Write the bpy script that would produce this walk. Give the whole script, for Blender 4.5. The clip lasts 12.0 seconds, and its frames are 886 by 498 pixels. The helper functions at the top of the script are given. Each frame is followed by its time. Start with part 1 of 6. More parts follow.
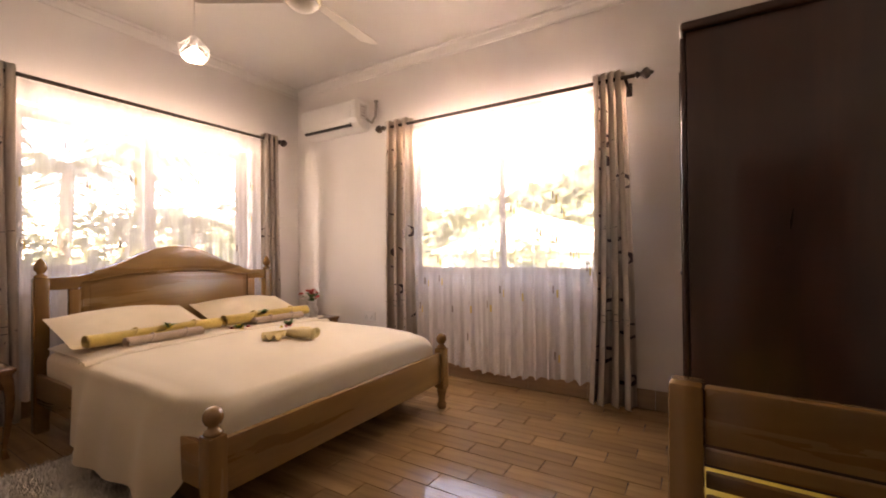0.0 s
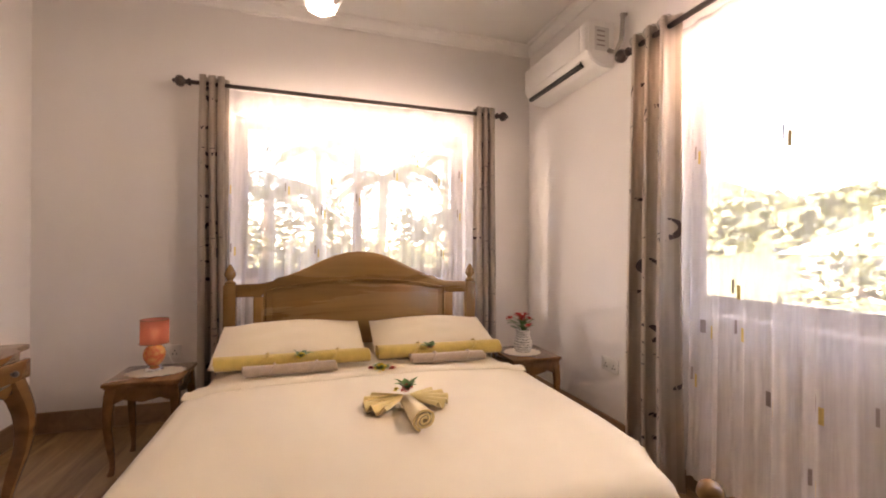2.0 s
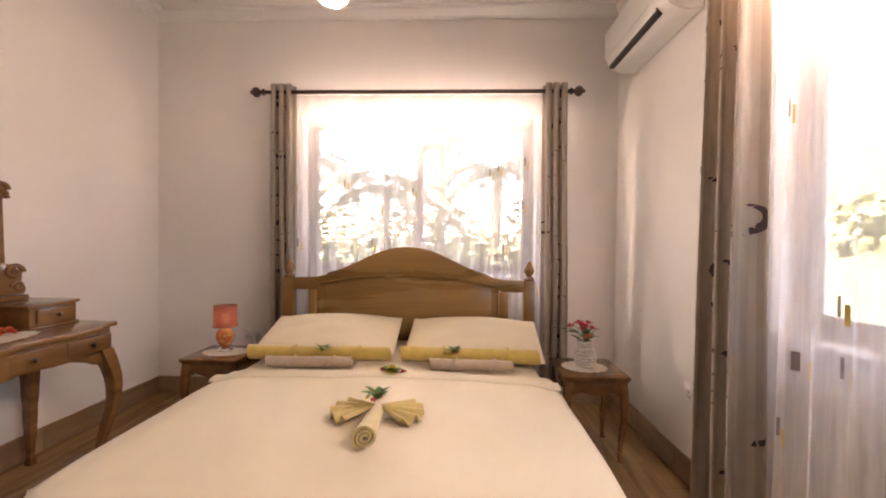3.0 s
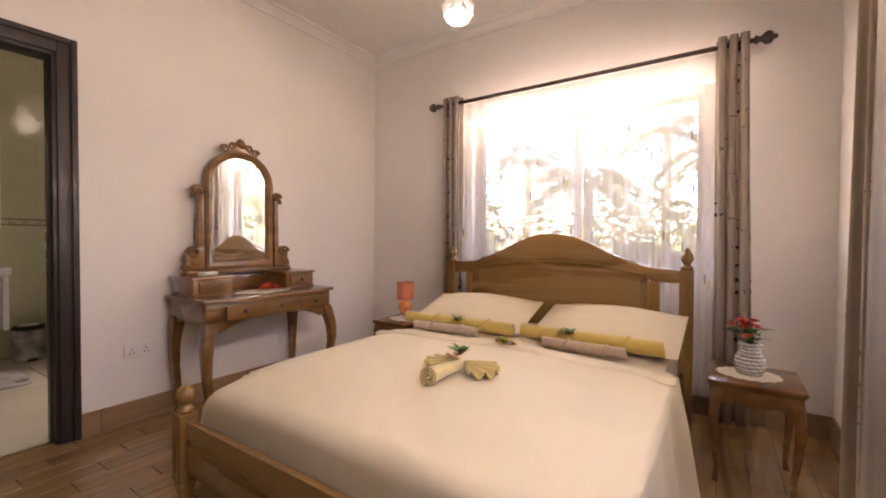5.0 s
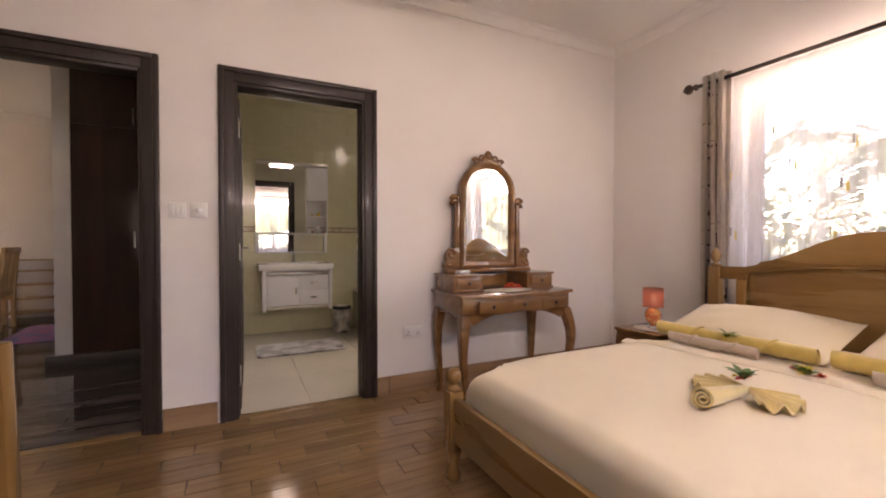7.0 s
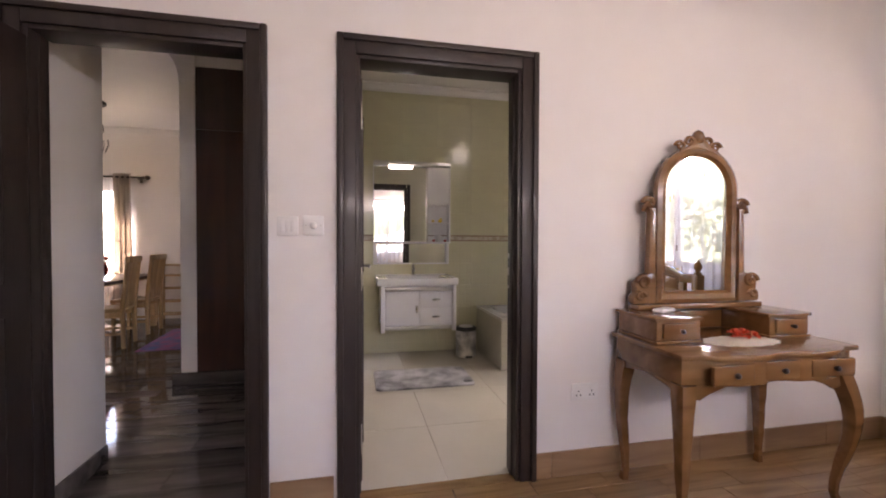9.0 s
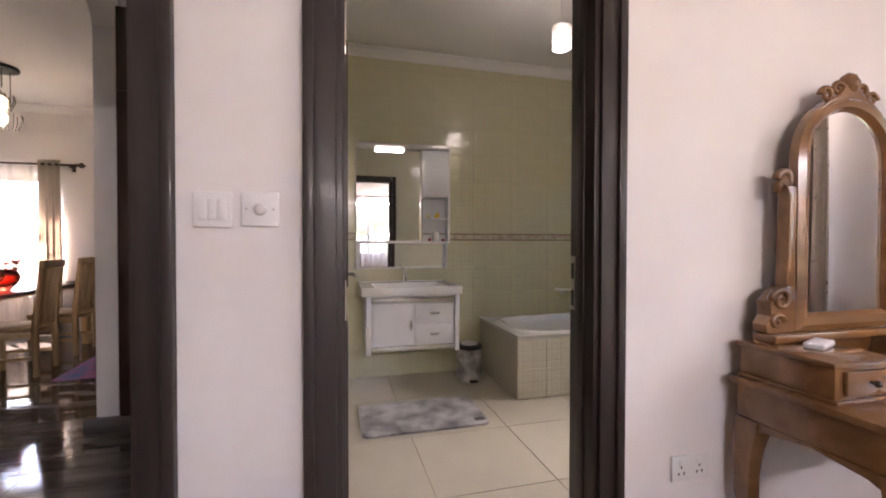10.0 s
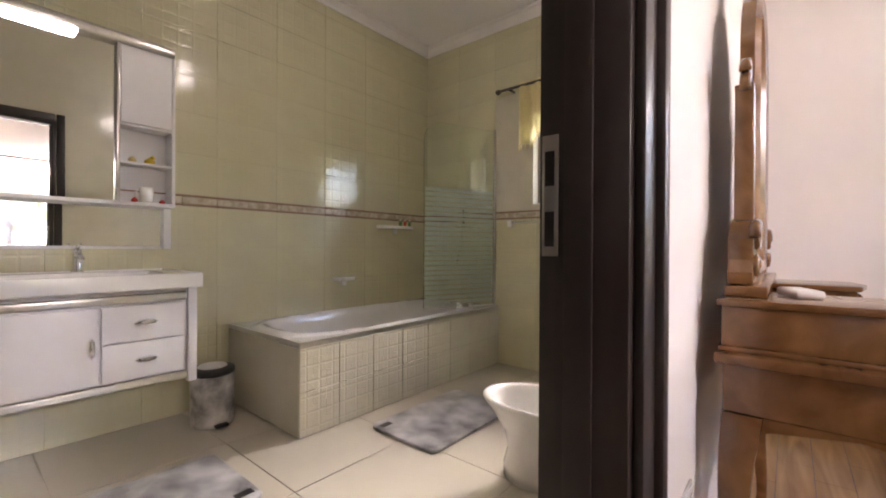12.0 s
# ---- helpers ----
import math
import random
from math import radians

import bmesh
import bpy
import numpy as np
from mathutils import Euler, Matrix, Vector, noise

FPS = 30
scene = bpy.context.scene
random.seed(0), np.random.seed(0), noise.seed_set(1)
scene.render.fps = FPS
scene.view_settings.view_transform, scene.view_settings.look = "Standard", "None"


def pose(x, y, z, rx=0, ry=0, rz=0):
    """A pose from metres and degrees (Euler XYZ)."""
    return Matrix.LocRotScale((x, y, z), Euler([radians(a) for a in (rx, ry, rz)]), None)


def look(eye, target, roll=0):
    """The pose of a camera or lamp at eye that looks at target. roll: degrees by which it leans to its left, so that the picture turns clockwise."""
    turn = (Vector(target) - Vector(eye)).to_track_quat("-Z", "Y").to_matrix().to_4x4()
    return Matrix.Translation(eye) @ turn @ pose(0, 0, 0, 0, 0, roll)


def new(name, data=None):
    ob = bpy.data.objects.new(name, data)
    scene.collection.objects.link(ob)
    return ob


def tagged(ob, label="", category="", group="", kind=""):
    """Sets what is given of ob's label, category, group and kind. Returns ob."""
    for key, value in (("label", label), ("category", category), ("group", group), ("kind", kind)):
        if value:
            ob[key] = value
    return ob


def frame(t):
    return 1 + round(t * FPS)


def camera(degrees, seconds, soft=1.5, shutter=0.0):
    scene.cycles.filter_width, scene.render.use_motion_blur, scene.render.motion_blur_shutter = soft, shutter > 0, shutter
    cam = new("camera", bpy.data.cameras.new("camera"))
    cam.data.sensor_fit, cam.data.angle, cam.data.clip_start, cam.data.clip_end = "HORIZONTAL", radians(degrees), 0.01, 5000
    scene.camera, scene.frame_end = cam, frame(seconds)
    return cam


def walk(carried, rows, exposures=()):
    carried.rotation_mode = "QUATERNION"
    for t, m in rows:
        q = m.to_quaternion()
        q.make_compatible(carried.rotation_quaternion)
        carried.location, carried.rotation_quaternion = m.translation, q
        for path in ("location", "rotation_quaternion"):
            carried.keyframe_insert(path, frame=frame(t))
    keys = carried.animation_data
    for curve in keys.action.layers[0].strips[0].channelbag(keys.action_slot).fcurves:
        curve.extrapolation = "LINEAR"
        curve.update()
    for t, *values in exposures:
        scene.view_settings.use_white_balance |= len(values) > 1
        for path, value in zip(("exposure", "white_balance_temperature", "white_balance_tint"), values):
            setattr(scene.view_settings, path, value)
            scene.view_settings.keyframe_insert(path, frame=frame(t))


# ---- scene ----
cam = camera(93.7, 12.0, soft=1.9)
PATH = [
    (0, (1.508, 0.305, 1.1), (0.465, 2.011, 1.121), -0.5),
    (0.5, (1.346, 0.601, 1.147), (0.0, 2.08, 1.163), -0.1),
    (1, (1.192, 0.981, 1.165), (-0.403, 2.188, 1.187), -0.1),
    (1.5, (1.003, 1.328, 1.185), (-0.765, 2.261, 1.206), 0.1),
    (2, (0.868, 1.718, 1.198), (-1.042, 2.313, 1.199), 0.4),
    (2.5, (0.78, 2.059, 1.219), (-1.204, 2.307, 1.197), 0.6),
    (4.5, (0.715, 2.968, 1.154), (-1.07, 2.065, 1.118), 0.4),
    (5, (0.757, 2.992, 1.125), (-0.905, 1.879, 1.086), 0.3),
    (5.5, (0.8, 2.976, 1.111), (-0.713, 1.668, 1.076), 0.2),
    (6, (0.821, 2.963, 1.111), (-0.505, 1.466, 1.074), 0.2),
    (6.5, (0.839, 2.956, 1.113), (-0.291, 1.306, 1.079), 0.2),
    (7, (0.846, 2.925, 1.124), (-0.029, 1.127, 1.092), 0.0),
    (7.5, (0.863, 2.879, 1.138), (0.216, 0.987, 1.109), 0.0),
    (9.5, (0.887, 1.593, 1.262), (0.477, -0.364, 1.226), 0.2),
    (10, (0.891, 1.183, 1.233), (0.376, -0.749, 1.201), 0.1),
    (10.5, (0.865, 0.825, 1.163), (0.126, -1.033, 1.132), 0.2),
    (11, (0.86, 0.494, 1.067), (-0.256, -1.166, 1.057), 0.5),
    (11.5, (0.803, 0.326, 1.037), (-0.556, -1.141, 1.025), 0.5),
    (12, (0.677, 0.172, 1.008), (-0.857, -1.111, 1.0), 0.3),
]
walk(cam, [(t, look(eye, target, roll)) for t, eye, target, roll in PATH],
     [(0, 5.4, 9600, 34), (2.0, 5.4, 8900, 32), (5.0, 5.35, 8700, 32), (7.5, 5.45, 8000, 32), (9.5, 5.75, 7100, 31), (10.5, 6.0, 7100, 29), (12, 6.5, 7100, 28)])

# ---- sky and sun ----
world = bpy.data.worlds.new("sky")
scene.world = world
world.use_nodes = True
wn = world.node_tree
sky = wn.nodes.new("ShaderNodeTexSky")
sky.sky_type, sky.sun_disc = "NISHITA", False
sky.sun_elevation, sky.sun_rotation = radians(57), radians(140)
wn.links.new(sky.outputs[0], wn.nodes["Background"].inputs[0])
wn.nodes["Background"].inputs[1].default_value = 0.10
sun = new("sun", bpy.data.lights.new("sun", "SUN"))
sun.data.energy, sun.data.angle, sun.data.color = 2.0, radians(0.5), (1.0, 0.95, 0.86)
sun.matrix_world = look((8, -9.6, 19), (0, 0, 0))


def lamp(name, kind, m, watts, color, size=0.05):
    ob = new(name, bpy.data.lights.new(name, kind))
    ob.data.energy, ob.data.color = watts, color
    if kind == "POINT":
        ob.data.shadow_soft_size = size
    ob.matrix_world = m
    return ob


lamp("bedroom_pendant_glow", "POINT", pose(-1.24, 1.747, 2.345), 0.14, (1.0, 0.95, 0.88), 0.012)
lamp("bedside_lamp_glow", "POINT", pose(-1.885, 0.855, 0.72), 0.0012, (1.0, 0.72, 0.42), 0.025)
lamp("bathroom_pendant_glow", "POINT", pose(-0.62, -1.36, 2.50), 0.09, (1.0, 1.0, 0.98), 0.10)


def sky_lamp(name, m, sx, sy, watts, color):
    """The sky's light that falls in through a window."""
    ob = lamp(name, "AREA", m, watts, color)
    ob.data.shape, ob.data.size, ob.data.size_y = "RECTANGLE", sx, sy
    return ob


sky_lamp("daylight_north", pose(0.07, 3.60, 2.135, -88, 0, 0), 1.72, 0.05, 1.55, (1.0, 0.97, 0.98))
sky_lamp("daylight_west", pose(-2.49, 2.05, 2.14, -88, 0, 90), 1.66, 0.05, 0.62, (1.0, 0.97, 0.93))
sky_lamp("daylight_bathroom", look((-4.10, -1.20, 2.85), (-2.43, -1.08, 1.75)), 1.2, 0.80, 4.8, (1.0, 0.98, 0.92))
lamp("dining_pendant_glow", "POINT", pose(4.1, -4.0, 2.35), 0.12, (1.0, 0.8, 0.55), 0.1)

# ---- plan ----
W, E, S, N, CEIL = -2.43, 2.34, 0.0, 3.54, 2.985
T = 0.14
BS, BE = -2.64, 1.12          # bathroom back wall, bathroom east wall


# ---- mesh helpers ----
def part(name, bm, material, parent=None, label=""):
    me = bpy.data.meshes.new(name)
    bm.to_mesh(me)
    bm.free()
    ob = new(name, me)
    for m in (material if isinstance(material, (list, tuple)) else [material]):
        me.materials.append(m)
    if parent:
        ob.parent = parent
    if label:
        ob["label"] = label
    return ob


def thing(name, m, label, category, group="", kind=""):
    ob = new(name)
    ob.matrix_world = m if isinstance(m, Matrix) else pose(*m)
    ob.empty_display_size = 0.1
    return tagged(ob, label, category, group, kind)


def smooth(bm, angle=40):
    for f in bm.faces:
        f.smooth = True
    lim = radians(angle)
    for e in bm.edges:
        if len(e.link_faces) == 2 and e.calc_face_angle(0) > lim:
            e.smooth = False
    return bm


def box(x0, x1, y0, y1, z0, z1, bevel=0.0, seg=2, bm=None):
    """A box between two corners, with rounded edges."""
    b = bmesh.new()
    bmesh.ops.create_cube(b, size=1)
    for v in b.verts:
        v.co = Vector((x0 + (v.co.x + .5) * (x1 - x0), y0 + (v.co.y + .5) * (y1 - y0), z0 + (v.co.z + .5) * (z1 - z0)))
    if bevel:
        bmesh.ops.bevel(b, geom=b.edges[:], offset=bevel, segments=seg, profile=0.5, affect="EDGES")
        smooth(b)
    return add(bm, b) if bm else b


def add(bm, b, m=None):
    """Puts the bmesh b into bm, at the pose m."""
    if m:
        b.transform(m)
    me = bpy.data.meshes.new("t")
    b.to_mesh(me)
    b.free()
    bm.from_mesh(me)
    bpy.data.meshes.remove(me)
    return bm


def lathe(profile, n=20, cap=True):
    """A turned body from (radius, z) pairs."""
    b = bmesh.new()
    rings = [[b.verts.new((r * math.cos(2 * math.pi * i / n), r * math.sin(2 * math.pi * i / n), z)) for i in range(n)] for r, z in profile]
    for p, q in zip(rings, rings[1:]):
        for i in range(n):
            b.faces.new((p[i], p[(i + 1) % n], q[(i + 1) % n], q[i]))
    if cap:
        b.faces.new(rings[0][::-1])
        b.faces.new(rings[-1])
    return smooth(b, 50)


def tube(points, radius, n=10, radii=None, cap=True):
    """A round bar along points."""
    b = bmesh.new()
    pts = [Vector(p) for p in points]
    rings, ref = [], None
    for i, p in enumerate(pts):
        d = (pts[min(i + 1, len(pts) - 1)] - pts[max(i - 1, 0)]).normalized()
        if ref is None:
            ref = d.orthogonal().normalized()
        ref = (ref - d * ref.dot(d)).normalized()
        side = d.cross(ref)
        r = radii[i] if radii else radius
        rings.append([b.verts.new(p + (ref * math.cos(a) + side * math.sin(a)) * r) for a in (2 * math.pi * k / n for k in range(n))])
    for p, q in zip(rings, rings[1:]):
        for i in range(n):
            b.faces.new((p[i], p[(i + 1) % n], q[(i + 1) % n], q[i]))
    if cap:
        b.faces.new(rings[0][::-1])
        b.faces.new(rings[-1])
    return smooth(b, 60)


def plate(outline, y0, y1, bevel=0.0):
    """A flat outline in x and z, drawn out from y0 to y1."""
    b = bmesh.new()
    vs = [b.verts.new((x, y0, z)) for x, z in outline]
    f = b.faces.new(vs)
    r = bmesh.ops.extrude_face_region(b, geom=[f])
    for g in r["geom"]:
        if isinstance(g, bmesh.types.BMVert):
            g.co.y = y1
    bmesh.ops.recalc_face_normals(b, faces=b.faces[:])
    if bevel:
        es = [e for e in b.edges if len(e.link_faces) == 2 and e.calc_face_angle(0) > radians(60)]
        bmesh.ops.bevel(b, geom=es, offset=bevel, segments=2, profile=0.5, affect="EDGES", clamp_overlap=True)
    return smooth(b, 35)


def sheet(fn, nu, nv, thick=0.0):
    """A grid of fn(u, v), u and v from 0 to 1, with a thickness."""
    b = bmesh.new()
    g = [[b.verts.new(fn(i / nu, j / nv)) for j in range(nv + 1)] for i in range(nu + 1)]
    for i in range(nu):
        for j in range(nv):
            b.faces.new((g[i][j], g[i + 1][j], g[i + 1][j + 1], g[i][j + 1]))
    bmesh.ops.recalc_face_normals(b, faces=b.faces[:])
    if thick:
        bmesh.ops.solidify(b, geom=b.faces[:], thickness=thick)
    return smooth(b, 70)


# ---- materials ----
def mat(name, color, rough=0.5, metal=0.0, vary=0.08, scale=6.0, bump=0.0, bump_scale=60.0, color2=None, stretch=(1, 1, 1), coat=0.0, sheen=0.0, spec=0.5, rough_vary=0.0, random_vary=0.0, figure=0.0):
    m = bpy.data.materials.new(name)
    m.use_nodes = True
    nt = m.node_tree
    p = nt.nodes["Principled BSDF"]
    p.inputs["Roughness"].default_value, p.inputs["Metallic"].default_value = rough, metal
    p.inputs["Coat Weight"].default_value, p.inputs["Sheen Weight"].default_value = coat, sheen
    p.inputs["Coat Roughness"].default_value = 0.12
    p.inputs["Specular IOR Level"].default_value = spec
    co = nt.nodes.new("ShaderNodeTexCoord")
    mp = nt.nodes.new("ShaderNodeMapping")
    mp.inputs["Scale"].default_value = stretch
    nt.links.new(co.outputs["Object"], mp.inputs[0])
    n1 = nt.nodes.new("ShaderNodeTexNoise")
    n1.inputs["Scale"].default_value, n1.inputs["Detail"].default_value, n1.inputs["Distortion"].default_value = scale, 6, figure
    nt.links.new(mp.outputs[0], n1.inputs["Vector"])
    ramp = nt.nodes.new("ShaderNodeValToRGB")
    c2 = color2 or tuple(c * (1 - vary * 2.2) for c in color)
    ramp.color_ramp.elements[0].position, ramp.color_ramp.elements[1].position = 0.32, 0.68
    ramp.color_ramp.elements[0].color, ramp.color_ramp.elements[1].color = (*c2, 1), (*color, 1)
    nt.links.new(n1.outputs[0], ramp.inputs[0])
    out = ramp.outputs[0]
    if random_vary:
        info = nt.nodes.new("ShaderNodeObjectInfo")
        hsv = nt.nodes.new("ShaderNodeHueSaturation")
        mr = nt.nodes.new("ShaderNodeMapRange")
        mr.inputs["To Min"].default_value, mr.inputs["To Max"].default_value = 1 - random_vary, 1 + random_vary
        nt.links.new(info.outputs["Random"], mr.inputs["Value"])
        nt.links.new(mr.outputs[0], hsv.inputs["Value"])
        nt.links.new(out, hsv.inputs["Color"])
        out = hsv.outputs[0]
    nt.links.new(out, p.inputs["Base Color"])
    if rough_vary:
        mr = nt.nodes.new("ShaderNodeMapRange")
        mr.inputs["To Min"].default_value, mr.inputs["To Max"].default_value = max(0, rough - rough_vary), rough + rough_vary
        nt.links.new(n1.outputs[0], mr.inputs["Value"])
        nt.links.new(mr.outputs[0], p.inputs["Roughness"])
    if bump:
        n2 = nt.nodes.new("ShaderNodeTexNoise")
        n2.inputs["Scale"].default_value, n2.inputs["Detail"].default_value = bump_scale, 4
        nt.links.new(mp.outputs[0], n2.inputs["Vector"])
        bp = nt.nodes.new("ShaderNodeBump")
        bp.inputs["Strength"].default_value, bp.inputs["Distance"].default_value = bump, 0.003
        nt.links.new(n2.outputs[0], bp.inputs["Height"])
        nt.links.new(bp.outputs[0], p.inputs["Normal"])
    return m


def wood(name, light, dark, axis="x", grain=9.0, rough=0.35, coat=0.3, random_vary=0.1, figure=0.6):
    """Wood with the grain along one axis."""
    st = {"x": (0.12, 1, 1), "y": (1, 0.12, 1), "z": (1, 1, 0.12)}[axis]
    return mat(name, light, rough, color2=dark, scale=grain, stretch=st, bump=0.12, bump_scale=grain * 8, coat=coat, random_vary=random_vary, rough_vary=0.06, figure=figure)


WALL = mat("wall_paint", (0.80, 0.765, 0.735), 0.75, vary=0.015, scale=1.5, bump=0.06, bump_scale=90)
CEILM = mat("ceiling_paint", (0.80, 0.78, 0.75), 0.8, vary=0.015, scale=2, bump=0.04, bump_scale=60)
WHITE = mat("white_plastic", (0.80, 0.79, 0.77), 0.35, vary=0.02)
BASEB = wood("baseboard_tile", (0.36, 0.23, 0.13), (0.25, 0.15, 0.08), "x", 14, 0.3, 0.2)
FLOORB = mat("floor_joint", (0.10, 0.065, 0.04), 0.7, vary=0.2)
DARK = wood("dark_frame_wood", (0.038, 0.026, 0.022), (0.022, 0.015, 0.013), "z", 12, 0.48, 0.12)
WARD = wood("wardrobe_wood", (0.055, 0.020, 0.012), (0.030, 0.011, 0.007), "z", 8, 0.3, 0.3)
TEAK = wood("teak_wood", (0.35, 0.20, 0.064), (0.19, 0.10, 0.03), "y", 7, 0.28, 0.35, 0.06, 0.9)
TEAKX = wood("teak_wood_long", (0.35, 0.20, 0.064), (0.20, 0.105, 0.031), "x", 8, 0.28, 0.35, 0.08, 0.8)
TEAKZ = wood("teak_wood_upright", (0.31, 0.17, 0.054), (0.19, 0.098, 0.028), "z", 8, 0.26, 0.4, 0.08, 0.8)
DRESS = wood("dresser_wood", (0.25, 0.120, 0.042), (0.14, 0.061, 0.020), "x", 10, 0.25, 0.6)
SHEET = mat("bed_linen", (0.73, 0.63, 0.455), 0.85, vary=0.02, scale=4, bump=0.15, bump_scale=300, sheen=0.2)


def emboss(m, strength=0.45):
    """Small raised squares, every other one with a flower relief, pressed into a glazed tile."""
    nt = m.node_tree
    geo = nt.nodes.new("ShaderNodeNewGeometry")
    cell = nt.nodes.new("ShaderNodeTexVoronoi")
    cell.distance, cell.inputs["Scale"].default_value, cell.inputs["Randomness"].default_value = "CHEBYCHEV", 12.0, 0.0
    edge = nt.nodes.new("ShaderNodeMapRange")
    edge.interpolation_type = "SMOOTHSTEP"
    edge.inputs["From Min"].default_value, edge.inputs["From Max"].default_value = 0.5, 0.36
    flower = nt.nodes.new("ShaderNodeTexNoise")
    flower.inputs["Scale"].default_value, flower.inputs["Detail"].default_value = 60, 3
    checks = nt.nodes.new("ShaderNodeTexChecker")
    checks.inputs["Scale"].default_value = 12.0
    checks.inputs["Color1"].default_value, checks.inputs["Color2"].default_value = (0.1, 0.1, 0.1, 1), (0.8, 0.8, 0.8, 1)
    for n in (cell, flower, checks):
        nt.links.new(geo.outputs["Position"], n.inputs["Vector"])
    nt.links.new(cell.outputs["Distance"], edge.inputs["Value"])
    relief = nt.nodes.new("ShaderNodeMath")
    relief.operation = "MULTIPLY_ADD"
    nt.links.new(flower.outputs[0], relief.inputs[0])
    nt.links.new(checks.outputs["Color"], relief.inputs[1])
    nt.links.new(edge.outputs[0], relief.inputs[2])
    bp = nt.nodes.new("ShaderNodeBump")
    bp.inputs["Strength"].default_value, bp.inputs["Distance"].default_value = strength, 0.0022
    nt.links.new(relief.outputs[0], bp.inputs["Height"])
    nt.links.new(bp.outputs[0], nt.nodes["Principled BSDF"].inputs["Normal"])
    return m


# ---- large structure ----
def structure(name, bm, material, label, parent=None):
    ob = part(name, bm, material, parent)
    return tagged(ob, label, "structure", "", "structure")


def wall_run(name, axis, at, thick, a0, a1, z1, holes, material, label):
    """A wall along an axis, its face at one side, with openings (a0, a1, z0, z1) cut through."""
    b = bmesh.new()
    cuts = sorted({a0, a1, *[h[0] for h in holes], *[h[1] for h in holes]})
    for p, q in zip(cuts, cuts[1:]):
        inside = [h for h in holes if h[0] <= p + 1e-6 and q - 1e-6 <= h[1]]
        zs = [(0.0, z1)]
        for h in inside:
            zs = [(lo, hi) for lo, hi in ((0.0, h[2]), (h[3], z1)) if hi - lo > 1e-4]
        for lo, hi in zs:
            if axis == "x":
                box(p, q, min(at, at + thick), max(at, at + thick), lo, hi, bm=b)
            else:
                box(min(at, at + thick), max(at, at + thick), p, q, lo, hi, bm=b)
    bmesh.ops.remove_doubles(b, verts=b.verts[:], dist=1e-5)
    inner = [f for f in b.faces]
    keep = {}
    for f in inner:
        c = f.calc_center_median()
        keep.setdefault((round(c.x, 4), round(c.y, 4), round(c.z, 4)), []).append(f)
    bmesh.ops.delete(b, geom=[f for fs in keep.values() if len(fs) > 1 for f in fs], context="FACES_ONLY")
    bmesh.ops.recalc_face_normals(b, faces=b.faces[:])
    return structure(name, b, material, label)


WIN_W = (1.16, 2.94, 0.95, 2.17)
WIN_N = (-0.86, 1.00, 0.885, 2.165)
DOOR_B = (0.036, 0.892, 0.0, 2.14)
DOOR_H = (1.345, 2.215, 0.0, 2.14)
wall_run("wall_west", "y", W, -0.2, S - T, N + 0.2, CEIL, [WIN_W], WALL, "warm white painted bedroom wall with window")
wall_run("wall_north", "x", N, 0.2, W, E + 0.2, CEIL, [WIN_N], WALL, "warm white painted bedroom wall with wide window")
wall_run("wall_east", "y", E, 0.2, S - T, N, CEIL, [], WALL, "plain white painted bedroom wall")
wall_run("wall_south", "x", S, -0.065, W, E, CEIL, [DOOR_B, DOOR_H], WALL, "white painted wall with two dark door openings")
structure("ceiling", box(W - .2, E + .2, S - T, N + .2, CEIL, CEIL + .12), CEILM, "plain white plaster ceiling of the bedroom")
structure("floor", box(W - .19, E + .19, S - 0.065, N + .19, -0.12, -0.006), FLOORB, "brown wood-look tiled bedroom floor")

# bathroom shell
TILEB = mat("bathroom_wall_tile", (0.68, 0.645, 0.52), 0.16, vary=0.05, scale=3)
BFLOOR = mat("bathroom_floor_tile", (0.62, 0.57, 0.47), 0.18, vary=0.04, scale=2)
wall_run("wall_bathroom_north", "x", S - 0.0655, -0.07, W, BE, CEIL, [DOOR_B], TILEB, "tiled bathroom wall round the doorway")
wall_run("wall_bathroom_south", "x", BS, -0.2, W, BE, CEIL, [], TILEB, "cream patterned tiled bathroom wall with a border")
wall_run("wall_bathroom_west", "y", W, -0.2, BS - .2, S - T, CEIL, [(-1.46, -0.70, 1.36, 2.10)], TILEB, "cream tiled bathroom wall with a small window")
wall_run("wall_bathroom_east", "y", BE, 0.12, BS - .2, S - 0.136, CEIL, [], TILEB, "cream tiled bathroom wall")
structure("ceiling_bathroom", box(W - .2, BE + .12, BS - .2, S - T, CEIL, CEIL + .12), CEILM, "plain bathroom ceiling")
structure("floor_bathroom", box(W - .19, BE + .11, BS - .19, S - 0.066, -0.12, -0.006), BFLOOR, "cream tiled bathroom floor")

# hall and living room shell
HFLOOR = mat("hall_floor_tile", (0.105, 0.09, 0.082), 0.08, vary=0.2, scale=3)
wall_run("wall_hall_north", "x", S - 0.0655, -0.07, BE + .12, 6.5, CEIL, [DOOR_H], WALL, "white hall wall")
wall_run("wall_hall_east", "y", 2.255, 0.14, -0.64, S - 0.136, CEIL, [], WALL, "short grey-white hall wall")
wall_run("wall_hall_south", "x", -2.0, -0.14, BE + .12, 2.34, CEIL, [], WALL, "white wall end beside the closet")
wall_run("wall_living_south", "x", -5.35, -0.2, BE + .12, 6.5, CEIL, [(4.35, 5.75, 0.75, 2.1)], WALL, "white living room wall with an opening for daylight")
# the east hole is unseen, added and sized only to brighten the living room
wall_run("wall_living_east", "y", 6.5, 0.2, -5.55, S - T, CEIL, [(-3.2, -2.8, 1.2, 2.0)], WALL, "white living room wall with an opening for daylight")
